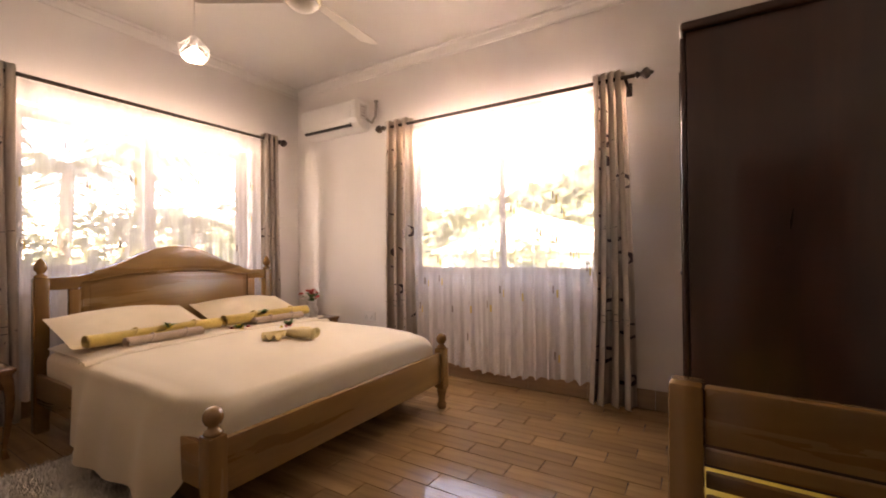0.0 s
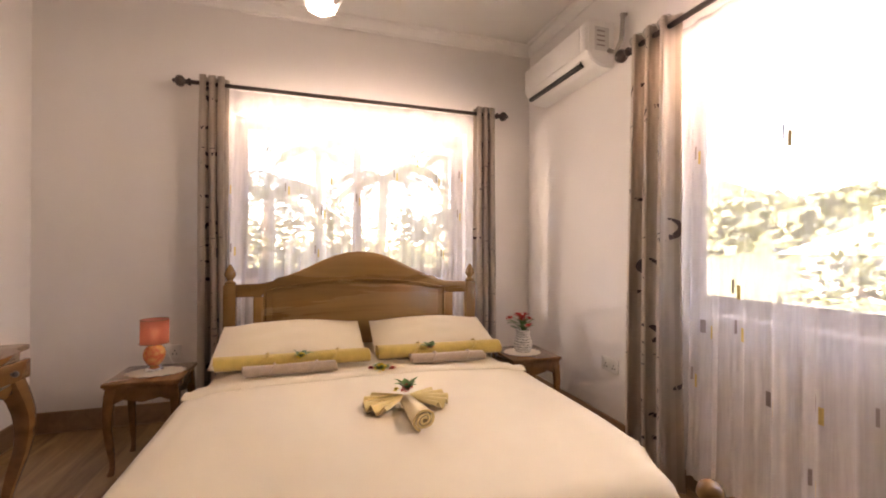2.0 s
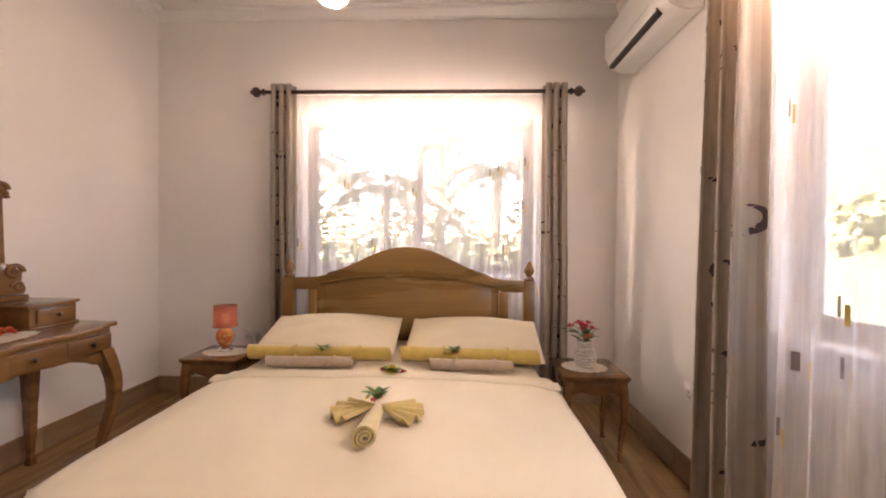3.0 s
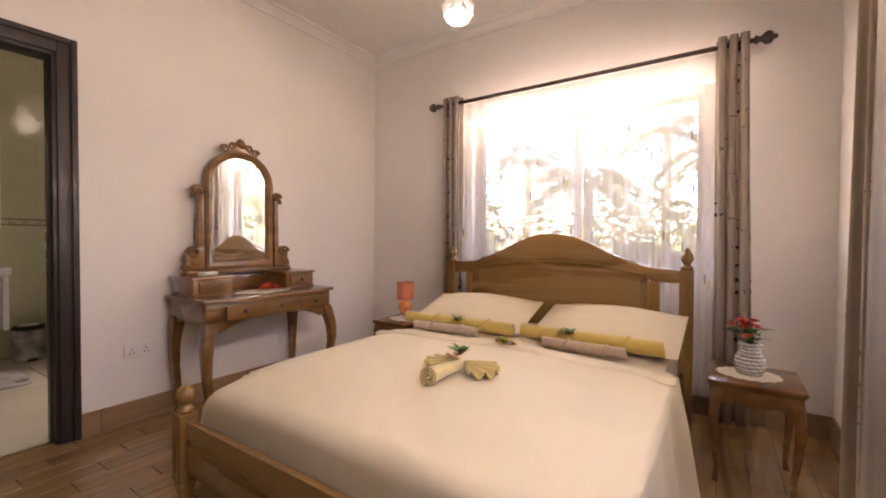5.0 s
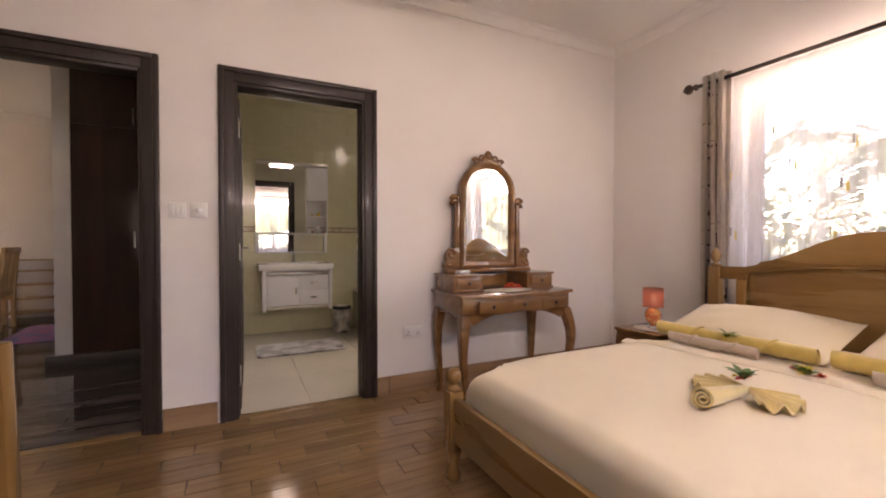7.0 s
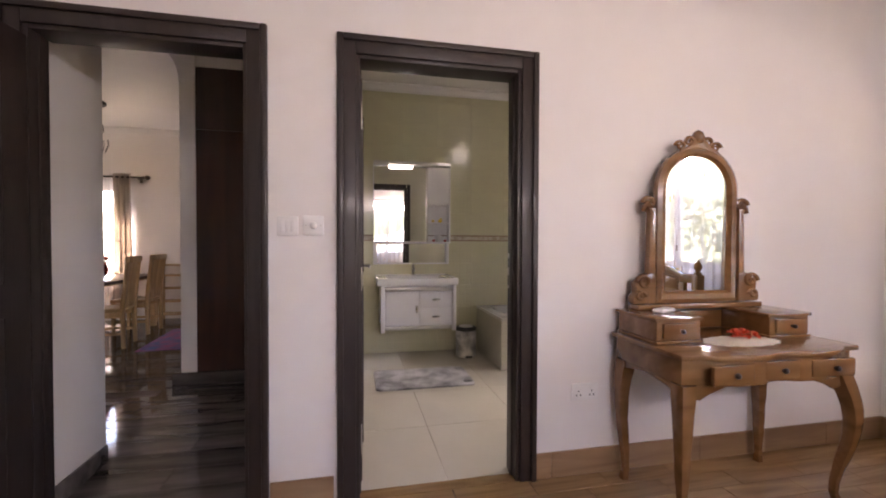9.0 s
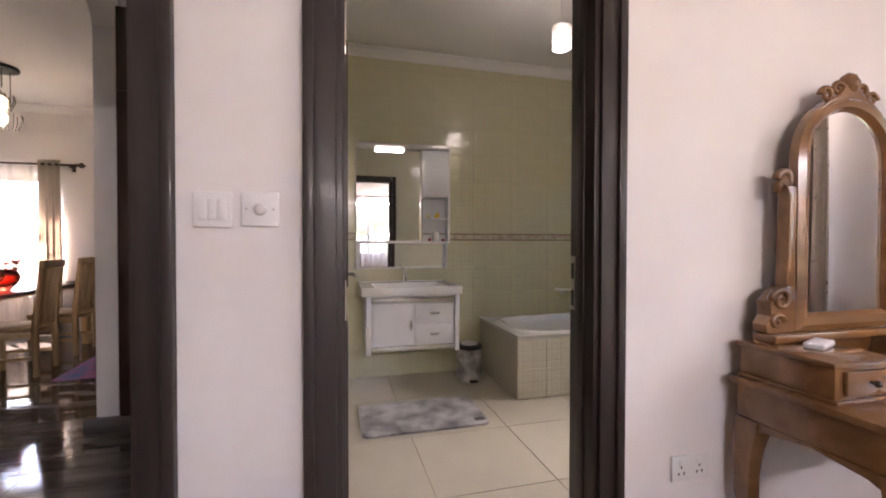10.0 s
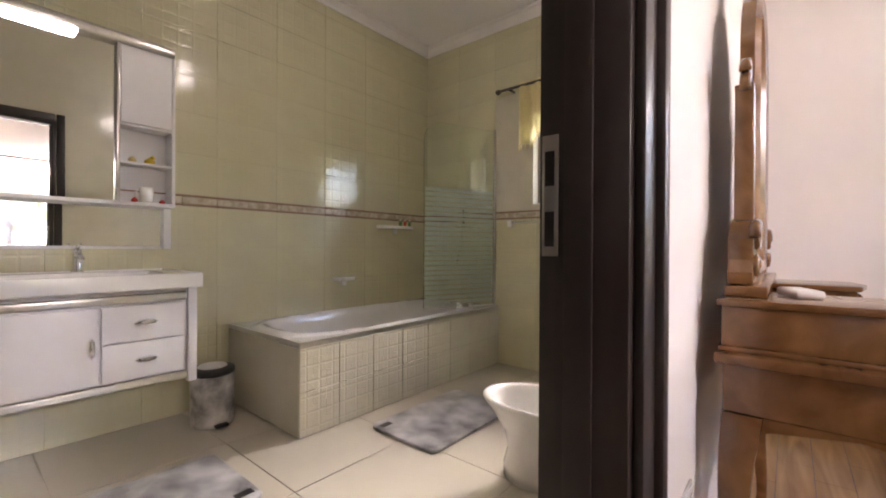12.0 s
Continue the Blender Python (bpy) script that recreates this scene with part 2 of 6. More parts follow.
wall_run("wall_living_west", "y", BE + .12, -0.1, -5.55, BS - .2, CEIL, [], WALL, "white living room wall")
structure("ceiling_living", box(BE + .12, 6.7, -5.55, S - T, CEIL, CEIL + .12), CEILM, "white living room ceiling")
structure("floor_living", box(BE + .12, 6.7, -5.55, S - 0.08, -0.12, 0.0), HFLOOR, "glossy dark grey tiled living room floor")


# ---- more materials ----
def emit(name, color, strength):
    m = bpy.data.materials.new(name)
    m.use_nodes = True
    p = m.node_tree.nodes["Principled BSDF"]
    p.inputs["Base Color"].default_value = (*color, 1)
    p.inputs["Emission Color"].default_value, p.inputs["Emission Strength"].default_value = (*color, 1), strength
    return m


def cloth_through(name, color, clear, glow=0.5):
    """Thin cloth that lets light through: clear is the share that passes straight."""
    m = bpy.data.materials.new(name)
    m.use_nodes = True
    nt = m.node_tree
    nt.nodes.remove(nt.nodes["Principled BSDF"])
    d, t, c = (nt.nodes.new("ShaderNodeBsdf" + k) for k in ("Diffuse", "Translucent", "Transparent"))
    d.inputs[0].default_value = t.inputs[0].default_value = (*color, 1)
    a, b = nt.nodes.new("ShaderNodeMixShader"), nt.nodes.new("ShaderNodeMixShader")
    a.inputs[0].default_value = glow
    nt.links.new(d.outputs[0], a.inputs[1])
    nt.links.new(t.outputs[0], a.inputs[2])
    weave = nt.nodes.new("ShaderNodeTexNoise")
    weave.inputs["Scale"].default_value = 14
    mr = nt.nodes.new("ShaderNodeMapRange")
    mr.inputs["To Min"].default_value, mr.inputs["To Max"].default_value = 1 - clear - 0.1, 1 - clear + 0.1
    nt.links.new(weave.outputs[0], mr.inputs["Value"])
    nt.links.new(mr.outputs[0], b.inputs[0])
    nt.links.new(c.outputs[0], b.inputs[1])
    nt.links.new(a.outputs[0], b.inputs[2])
    nt.links.new(b.outputs[0], nt.nodes["Material Output"].inputs[0])
    return m


def glass(name, color=(1, 1, 1), rough=0.0):
    m = bpy.data.materials.new(name)
    m.use_nodes = True
    p = m.node_tree.nodes["Principled BSDF"]
    p.inputs["Base Color"].default_value = (*color, 1)
    p.inputs["Transmission Weight"].default_value, p.inputs["Roughness"].default_value = 1.0, rough
    p.inputs["IOR"].default_value = 1.45
    return m


CURT_A = mat("curtain_beige", (0.53, 0.465, 0.395), 0.55, vary=0.04, scale=20, bump=0.1, bump_scale=400, sheen=0.4)
CURT_B = mat("curtain_grey", (0.33, 0.285, 0.245), 0.5, vary=0.05, scale=20, bump=0.1, bump_scale=400, sheen=0.4)
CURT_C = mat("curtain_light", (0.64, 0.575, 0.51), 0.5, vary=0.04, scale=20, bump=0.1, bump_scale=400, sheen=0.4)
# light stripe lifted further, window glare put into the colour
CURT_GLOW = mat("curtain_window_glow", (0.74, 0.68, 0.63), 0.5, vary=0.04, scale=20, bump=0.1, bump_scale=400, sheen=0.4)
for cm in (CURT_A, CURT_B, CURT_C, CURT_GLOW):
    ct = cm.node_tree
    tr_ = ct.nodes.new("ShaderNodeBsdfTranslucent")
    tr_.inputs[0].default_value = (0.62, 0.54, 0.46, 1)
    ms = ct.nodes.new("ShaderNodeMixShader")
    ms.inputs[0].default_value = 0.5
    ct.links.new(ct.nodes["Principled BSDF"].outputs[0], ms.inputs[1])
    ct.links.new(tr_.outputs[0], ms.inputs[2])
    ct.links.new(ms.outputs[0], ct.nodes["Material Output"].inputs[0])
RING = mat("curtain_print", (0.085, 0.055, 0.06), 0.6, vary=0.1)
ROD = mat("dark_rod_wood", (0.05, 0.028, 0.022), 0.35, vary=0.15, coat=0.3)
SHEER = cloth_through("sheer_voile", (0.90, 0.87, 0.86), 0.42, 0.13)
PRINT_Y = mat("sheer_print_gold", (0.62, 0.45, 0.15), 0.7)
PRINT_G = mat("sheer_print_grey", (0.30, 0.25, 0.24), 0.7)
ALU = mat("window_aluminium", (0.33, 0.29, 0.27), 0.45, metal=0.3, vary=0.04)
PANE = glass("window_glass", (0.84, 0.86, 0.84))
CHROME = mat("chrome", (0.85, 0.85, 0.86), 0.08, metal=1.0, vary=0.01)
STEEL = mat("brushed_steel", (0.62, 0.60, 0.56), 0.28, metal=1.0, vary=0.04)
MIRROR = mat("mirror_silver", (0.93, 0.94, 0.93), 0.01, metal=1.0, vary=0.0)
BLACK = mat("black_plastic", (0.02, 0.02, 0.02), 0.4)
CERAMIC = mat("white_ceramic", (0.82, 0.81, 0.79), 0.1, vary=0.01, coat=0.5)
LACQ = mat("white_lacquer", (0.80, 0.79, 0.79), 0.38, vary=0.02, coat=0.08)
TOWY = mat("yellow_terry", (0.66, 0.47, 0.12), 0.95, vary=0.06, scale=30, bump=0.6, bump_scale=500, sheen=0.5)
TOWC = mat("cream_terry", (0.72, 0.56, 0.24), 0.95, vary=0.06, scale=30, bump=0.6, bump_scale=500, sheen=0.5)
TOWB = mat("beige_terry", (0.50, 0.38, 0.27), 0.95, vary=0.06, scale=30, bump=0.6, bump_scale=500, sheen=0.5)
LEAF = mat("silk_leaf", (0.13, 0.27, 0.07), 0.5, vary=0.25, scale=30)
REDF = mat("red_petal", (0.60, 0.05, 0.035), 0.6, vary=0.15, scale=40)
ORANGEF = mat("orange_petal", (0.75, 0.09, 0.03), 0.6, vary=0.15, scale=40)
YELF = mat("yellow_petal", (0.85, 0.62, 0.05), 0.6, vary=0.1, scale=40)
LACE = mat("lace_cotton", (0.74, 0.68, 0.58), 0.9, vary=0.08, scale=60, bump=0.5, bump_scale=250)
SHADEM = cloth_through("lamp_shade_cloth", (0.50, 0.19, 0.15), 0.02, 0.6)
AMBER = mat("amber_mosaic", (0.85, 0.50, 0.16), 0.2, color2=(0.75, 0.14, 0.06), scale=35, coat=0.5)
BULB = emit("lamp_diffuser_glow", (1.0, 0.97, 0.92), 0.3)
WARMB = emit("warm_bulb_glow", (1.0, 0.75, 0.45), 0.10)
WOVEN = mat("white_wicker", (0.72, 0.69, 0.64), 0.7, vary=0.1, scale=40, bump=0.5, bump_scale=120)
FLUFF = mat("white_shag", (0.74, 0.70, 0.62), 1.0, vary=0.12, scale=14, bump=1.0, bump_scale=160, sheen=0.6)
GREYRUG = mat("grey_marbled_plush", (0.50, 0.49, 0.50), 0.95, color2=(0.07, 0.068, 0.072), scale=6.5, bump=0.8, bump_scale=260, sheen=0.5)
SHELLF = mat("fan_white", (0.70, 0.66, 0.60), 0.4, vary=0.03)
GOLD = mat("champagne_metal", (0.55, 0.47, 0.33), 0.3, metal=1.0)
CUSH = mat("yellow_cushion", (0.62, 0.46, 0.07), 0.8, vary=0.06, bump=0.3, bump_scale=300)
LIGHTW = wood("light_oak", (0.52, 0.36, 0.19), (0.40, 0.26, 0.12), "z", 9, 0.4, 0.2)
BORDER = mat("border_tile", (0.42, 0.33, 0.23), 0.25, color2=(0.66, 0.60, 0.47), scale=28)
BORDER2 = mat("border_strip", (0.36, 0.24, 0.17), 0.25, vary=0.1)
CREAMC = cloth_through("cream_valance_cloth", (0.80, 0.70, 0.40), 0.04, 0.6)
GREENG = glass("shower_glass", (0.93, 0.99, 0.96))
FROST = cloth_through("frosted_stripe", (0.82, 0.88, 0.80), 0.18, 0.5)
REDGLASS = glass("red_glass", (0.75, 0.10, 0.05), 0.05)


# ---- trim: cornice, skirting, casings, doors ----
def cornice(name, axis, at, inward, a0, a1, z=CEIL):
    b = bmesh.new()
    prof = [(0, -0.085), (0.012, -0.085), (0.016, -0.065), (0.045, -0.022), (0.065, -0.016), (0.07, 0), (0, 0)]
    for k in (0, 1):
        a = (a0, a1)[k]
        for o, h in prof:
            p = at + inward * o
            b.verts.new((a, p, z + h - 0.001) if axis == "x" else (p, a, z + h - 0.001))
    b.verts.ensure_lookup_table()
    n = len(prof)
    for i in range(n):
        b.faces.new([b.verts[j] for j in (i, (i + 1) % n, n + (i + 1) % n, n + i)])
    b.faces.new(b.verts[:n])
    b.faces.new(b.verts[n:])
    bmesh.ops.recalc_face_normals(b, faces=b.faces[:])
    return structure(name, b, CEILM, "white moulded plaster cornice along the ceiling")


cornice("trim_cornice_west", "y", W, 1, S, N)
cornice("trim_cornice_north", "x", N, -1, W, E)
cornice("trim_cornice_south", "x", S, 1, W, E)
cornice("trim_cornice_bath_south", "x", BS, 1, W, BE)
cornice("trim_cornice_bath_west", "y", W, 1, BS, S - T)
cornice("trim_cornice_living_south", "x", -5.35, 1, BE + .12, 6.5)


def skirting(name, runs, material, label, h=0.135, d=0.012, step=0.46):
    """A tiled skirting; runs of (axis, at, inward, a0, a1). Every tile is a piece of its own."""
    root = structure(name, box(0, 0.001, 0, 0.001, -0.05, -0.049), material, label)
    for axis, at, inward, a0, a1 in runs:
        a = a0
        while a < a1 - 0.02:
            e = min(a + step, a1)
            q = sorted((at, at + inward * d))
            b = box(a + .001, e - .001, q[0], q[1], 0, h, 0.002, 1) if axis == "x" else box(q[0], q[1], a + .001, e - .001, 0, h, 0.002, 1)
            part("skirting_tile", b, material, root)
            a = e
    return root


skirting("baseboard", [("y", W, 1, S, N), ("x", N, -1, W, E), ("y", E, -1, 0.05, N), ("x", S, 1, W, -0.002), ("x", S, 1, 0.982, 1.268), ], BASEB, "brown wood-look tile skirting along the walls")


def casing(name, x0, x1, z1):
    """Dark door lining with moulded architraves on the bedroom side and a stop."""
    root = structure(name, box(x0 - 0.001, x0 + 0.03, -0.138, 0.0, 0, z1, 0.003), DARK, "dark stained wooden door frame")
    part("jamb", box(x1 - 0.03, x1 + 0.001, -0.120, 0.0, 0, z1, 0.003), DARK, root)
    part("head_jamb", box(x0 + 0.03, x1 - 0.03, -0.138, 0.0, z1 - 0.03, z1 + .001, 0.003), DARK, root)
    part("door_stop", box(x0 + 0.03, x0 + 0.037, -0.095, -0.05, 0, z1 - 0.03, 0.003), DARK, root)
    part("door_stop", box(x1 - 0.037, x1 - 0.03, -0.095, -0.05, 0, z1 - 0.03, 0.003), DARK, root)
    for a, b_ in ((x0 - 0.075, x0 + 0.012), (x1 - 0.012, x1 + 0.075)):
        o = 1 if a < x0 else -1
        bm = box(a, b_, 0.0005, 0.016, 0, z1 + 0.075, 0.004)
        lo, hi = (a, a + 0.03) if o == 1 else (b_ - 0.03, b_)
        box(lo, hi, 0.0005, 0.03, 0, z1 + 0.075, 0.006, 2, bm)
        part("architrave", bm, DARK, root)
    bm = box(x0 + 0.012, x1 - 0.012, 0.0005, 0.016, z1 - 0.012, z1 + 0.0745, 0.004)
    box(x0 - 0.045, x1 + 0.045, 0.0005, 0.03, z1 + 0.045, z1 + 0.0745, 0.006, 2, bm)
    part("head_architrave", bm, DARK, root)
    bm = box(x0 - 0.06, x0 - 0.002, -0.150, -0.1385, 0, z1 + 0.06, 0.004)
    part("architrave", bm, DARK, root)
    part("architrave", box(x1 + 0.002, x1 + 0.06, -0.150, -0.1385, 0, z1 + 0.06, 0.004), DARK, root)
    part("head_architrave", box(x0 + .01, x1 - .01, -0.150, -0.1385, z1 - .01, z1 + 0.06, 0.004), DARK, root)
    return root


bath_frame = casing("door_frame_1", *DOOR_B[:2], DOOR_B[3])
hall_frame = casing("door_frame_2", *DOOR_H[:2], DOOR_H[3])
sp = box(DOOR_B[0] + 0.030, DOOR_B[0] + 0.0325, -0.132, -0.105, 0.995, 1.185, 0.001)
part("strike_plate", sp, STEEL, bath_frame, "steel lock strike plate")
for z in (0.99, 1.085):
    part("latch_hole", box(DOOR_B[0] + 0.0326, DOOR_B[0] + 0.0332, -0.127, -0.111, z + .02, z + .075), BLACK, bath_frame)


def door_leaf(name, m, width, height, label, side):
    root = thing(name, m, label, "door", kind="structure")
    bm = box(0, width, -0.02, 0.02, 0.008, height, 0.003)
    part("leaf", bm, DARK, root)
    for z0, z1 in ((0.15, 0.95), (1.08, height - 0.15)):
        for s in (-1, 1):
            b = box(0.12, width - 0.12, *sorted((s * 0.0205, s * 0.027)), z0, z1, 0.006)
            part("panel", b, DARK, root)
    for s in (-1, 1):
        part("lock_plate", box(width - 0.085, width - 0.045, *sorted((s * 0.0205, s * 0.026)), 0.93, 1.15, 0.003), STEEL, root, "steel lock plate")
        h = tube([(width - .065, s * .026, 1.08), (width - .065, s * .06, 1.08), (width - .075, s * .066, 1.08), (width - .18, s * .066, 1.078)], 0.009)
        part("door_handle", h, STEEL, root, "brushed steel lever handle")
    return root


bath_door = door_leaf("door_1", (0.868, -0.145, 0, 0, 0, -91), 0.80, 2.07, "open dark wooden bathroom door", 1)
BRASS = mat("pale_hinge_metal", (0.72, 0.66, 0.55), 0.4, metal=0.6, vary=0.05)
for z in (0.25, 1.06, 1.87):
    part("hinge", box(DOOR_B[1] - 0.0398, DOOR_B[1] - 0.0371, -0.092, -0.052, z - .055, z + .055, 0.001), BRASS, bath_frame, "pale metal hinge plate")
    for dz in (-.036, .036):
        part("hinge_screw", box(DOOR_B[1] - 0.0404, DOOR_B[1] - 0.0399, -0.075, -0.068, z + dz - .0035, z + dz + .0035), ROD, bath_frame)
    part("hinge", box(-0.003, -0.0005, -0.019, 0.013, z - .055, z + .055, 0.001), STEEL, bath_door, "brushed steel hinge plate")
    for dz in (-.036, -.012, .012, .036):
        part("hinge_screw", box(-0.0040, -0.0031, -0.004, 0.003, z + dz - .0035, z + dz + .0035), ROD, bath_door)
door_leaf("door_2", (2.195, 0.02, 0, 0, 0, 85), 0.80, 2.07, "open dark wooden bedroom door", 1)


# ---- windows ----
def window(name, m, width, height, label):
    """A two-pane sliding window; local x along the wall, y outwards, z up from the sill."""
    root = thing(name, m, label, "window", kind="structure")
    f = 0.04
    for a in (box(0, f, 0.08, 0.15, 0, height, 0.003), box(width - f, width, 0.08, 0.15, 0, height, 0.003)):
        part("window_frame", a, ALU, root)
    for z0, z1 in ((0, f), (height - f, height)):
        part("window_frame", box(f, width - f, 0.08, 0.15, z0 - (0.02 if z0 else 0), z1, 0.003), ALU, root)
    for i, (x0, x1, y) in enumerate(((f, width / 2 + 0.035, 0.095), (width / 2 - 0.035, width - f, 0.125))):
        bm = box(x0, x0 + 0.05, y, y + 0.022, f, height - f, 0.002)
        box(x1 - 0.05, x1, y, y + 0.022, f, height - f, 0.002, 2, bm)
        box(x0 + .05, x1 - .05, y, y + 0.022, f, f + .05, 0.002, 2, bm)
        box(x0 + .05, x1 - .05, y, y + 0.022, height - f - .045, height - f, 0.002, 2, bm)
        s = part("sash", bm, ALU, root)
        p = part("pane", box(x0 + .05, x1 - .05, y + .009, y + .013, f + .05, height - f - .045), PANE, s)
        p.visible_shadow = False
    part("window_sill", box(-0.0, width, -0.012, 0.08, 0.0, 0.012, 0.003), WHITE, root, "white sill board")
    return root


def at_wall(wall, a, z):
    """A pose on a wall: x along it, y out of the room."""
    return {"N": pose(a, N, z), "W": pose(W, a, z, 0, 0, 90), "BW": pose(W, a, z, 0, 0, 90), "LS": pose(a, -5.35, z, 0, 0, 180)}[wall]


window("window_1", at_wall("W", WIN_W[0], WIN_W[2]), WIN_W[1] - WIN_W[0], WIN_W[3] - WIN_W[2], "grey aluminium sliding window behind the bed")
window("window_2", at_wall("N", WIN_N[0], WIN_N[2]), WIN_N[1] - WIN_N[0], WIN_N[3] - WIN_N[2], "grey aluminium sliding window in bright daylight")
window("window_3", at_wall("BW", -1.46, 1.36), 0.76, 0.74, "small bathroom window")
window("window_4", at_wall("LS", 5.75, 0.75), 1.40, 1.35, "living room window behind sheer curtains")


# ---- curtains ----
def rod(name, m, length, label):
    root = thing(name, m, label, "curtain rod")
    part("pole", tube([(0.1, 0, 0), (length - 0.1, 0, 0)], 0.014, 12), ROD, root)
    fin = [(0.013, 0), (0.024, 0.006), (0.024, 0.016), (0.016, 0.022), (0.016, 0.036), (0.034, 0.052), (0.038, 0.068), (0.030, 0.086), (0.012, 0.094), (0.016, 0.102), (0.004, 0.112)]
    for s, x in ((-1, 0.1), (1, length - 0.1)):
        b = lathe(fin, 14)
        b.transform(pose(x, 0, 0, 0, 90 * s, 0))
        part("finial", b, ROD, root, "turned dark wooden finial")
    for x in (0.16, length - 0.16):
        part("bracket", tube([(x, 0.0, -0.016), (x, 0.05, -0.03), (x, ROD_OFF, -0.03)], 0.011), ROD, root)
        part("bracket_plate", box(x - .02, x + .02, ROD_OFF - 0.012, ROD_OFF, -0.075, 0.02, 0.004), ROD, root)
    return root


def curtain(name, m, w_top, w_bot, z_top, folds, seed, label, group, pale=False):
    """A striped eyelet curtain; local x along the rod, hanging down from z_top to the floor."""
    root = thing(name, m, label, "curtain", group)
    rnd = random.Random(seed)
    ph = [rnd.uniform(0, 6.28) for _ in range(4)]

    def at(u, v, off=0.0):
        w = w_top + (w_bot - w_top) * v ** 1.3
        amp = 0.034 + 0.014 * v
        a = u * folds * 2 * math.pi
        x = (u - 0.5) * w + 0.012 * math.sin(2 * a + ph[0]) + (0.02 * math.sin(3 * v + ph[1]) + 0.015 * math.sin(7 * u + ph[2])) * v
        y = amp * math.cos(a) + 0.012 * v * math.sin(a * 0.5 + ph[3]) - off
        return Vector((x, y, 0.045 + (z_top - 0.04) * (1 - v)))
    nu, nv = folds * 14, 26
    bm = sheet(lambda u, v: at(u, v), nu, nv)
    bm.faces.ensure_lookup_table()
    for f in bm.faces:
        col = (f.index // nv)
        f.material_index = (0, 0, 1, 1, 0, 2, 2, 0, 1, 0, 0, 2, 1, 0)[col % 14]
    bmesh.ops.solidify(bm, geom=bm.faces[:], thickness=0.003)
    # pale: same stripes in lighter colours, standing in for the window's glow
    part("drape", bm, [CURT_C, CURT_A, CURT_GLOW] if pale else [CURT_A, CURT_B, CURT_C], root)
    for i in range(int(9 + folds)):
        u0, v0 = rnd.uniform(0.08, 0.92), (i + 0.6) / (9.6 + folds) + rnd.uniform(-.01, .01)
        rr, gap, t0 = rnd.uniform(0.038, 0.06), rnd.uniform(0.6, 2.2), rnd.uniform(0, 6.28)
        b = bmesh.new()
        prev = None
        kk = 22
        for k in range(kk + 1):
            a = t0 + (2 * math.pi - gap) * k / kk
            wid = 0.003 + 0.008 * math.sin(math.pi * k / kk)
            pr = []
            for q in (rr - wid, rr + wid):
                uu = min(max(u0 + q * math.cos(a) / (w_top * 1.15), 0.0), 1.0)
                pr.append(b.verts.new(at(uu, min(max(v0 + q * math.sin(a) / z_top, 0), 1), 0.0042)))
            if prev:
                b.faces.new((prev[0], prev[1], pr[1], pr[0]))
            prev = pr
        part("printed_ring", smooth(b), RING, root)
    for v0 in (0.2, 0.46, 0.72, 0.74):
        b = bmesh.new()
        prev = None
        u0, u1 = sorted((rnd.uniform(0, .4), rnd.uniform(.6, 1)))
        for k in range(31):
            u = u0 + (u1 - u0) * k / 30
            pr = [b.verts.new(at(u, v0 + 0.012 * math.sin(2 * u + ph[0]) + d, 0.0042)) for d in (-0.001, 0.001)]
            if prev:
                b.faces.new((prev[0], prev[1], pr[1], pr[0]))
            prev = pr
        part("printed_line", smooth(b), RING, root)
    for k in range(folds * 2):
        u = (k + 0.5) / (folds * 2)
        p = at(u, 0.012)
        b = lathe([(0.021, -0.003), (0.026, -0.003), (0.026, 0.003), (0.021, 0.003), (0.021, -0.003)], 14, False)
        b.transform(pose(p.x, p.y * 0.2, z_top - 0.01, 0, 90, 0))
        part("eyelet", b, STEEL, root)
    return root


def sheer(name, m, width, z_top, z_bot, folds, seed, label, open_left=0.0):
    root = thing(name, m, label, "curtain", "sheer curtains")
    rnd = random.Random(seed)
    ph = [rnd.uniform(0, 6.28) for _ in range(6)]

    def at(u, v, off=0.0):
        a = u * folds * 2 * math.pi
        env = 0.4 + 0.6 * math.sin(3.1 * u + ph[0]) ** 2
        x = u * width + 0.02 * v * math.sin(5 * u + ph[1]) + open_left * v * max(0, 1 - u * 4)
        y = (0.010 + 0.026 * v) * env * math.sin(a + 0.9 * math.sin(4 * u + ph[2]) + 0.5 * v) + 0.012 * v * math.sin(2.3 * a + ph[3]) - off
        hem = 0.018 * math.sin(9 * u + ph[4]) + 0.010 * math.sin(a * 1.3)
        return Vector((x, y, z_top - (z_top - z_bot - hem) * v))
    part("voile", sheet(at, folds * 10, 14), SHEER, root)
    part("heading_tape", sheet(lambda u, v: at(u, v * 0.03, 0.003), folds * 10, 2), SHEER, root)
    part("hem", sheet(lambda u, v: at(u, 0.965 + v * 0.035, 0.003), folds * 10, 2), SHEER, root)
    for i in range(26):
        u, v = rnd.uniform(0.02, 0.98), rnd.uniform(0.12, 0.92)
        for dx, mt, dv in ((0, PRINT_G, 0), (0.022, PRINT_Y, 0.012)):
            b = sheet(lambda p, q: at(u + (dx + 0.011 * p) / width, v + dv + 0.028 * q, 0.003), 1, 4)
            part("printed_dash", b, mt, root)
    return root


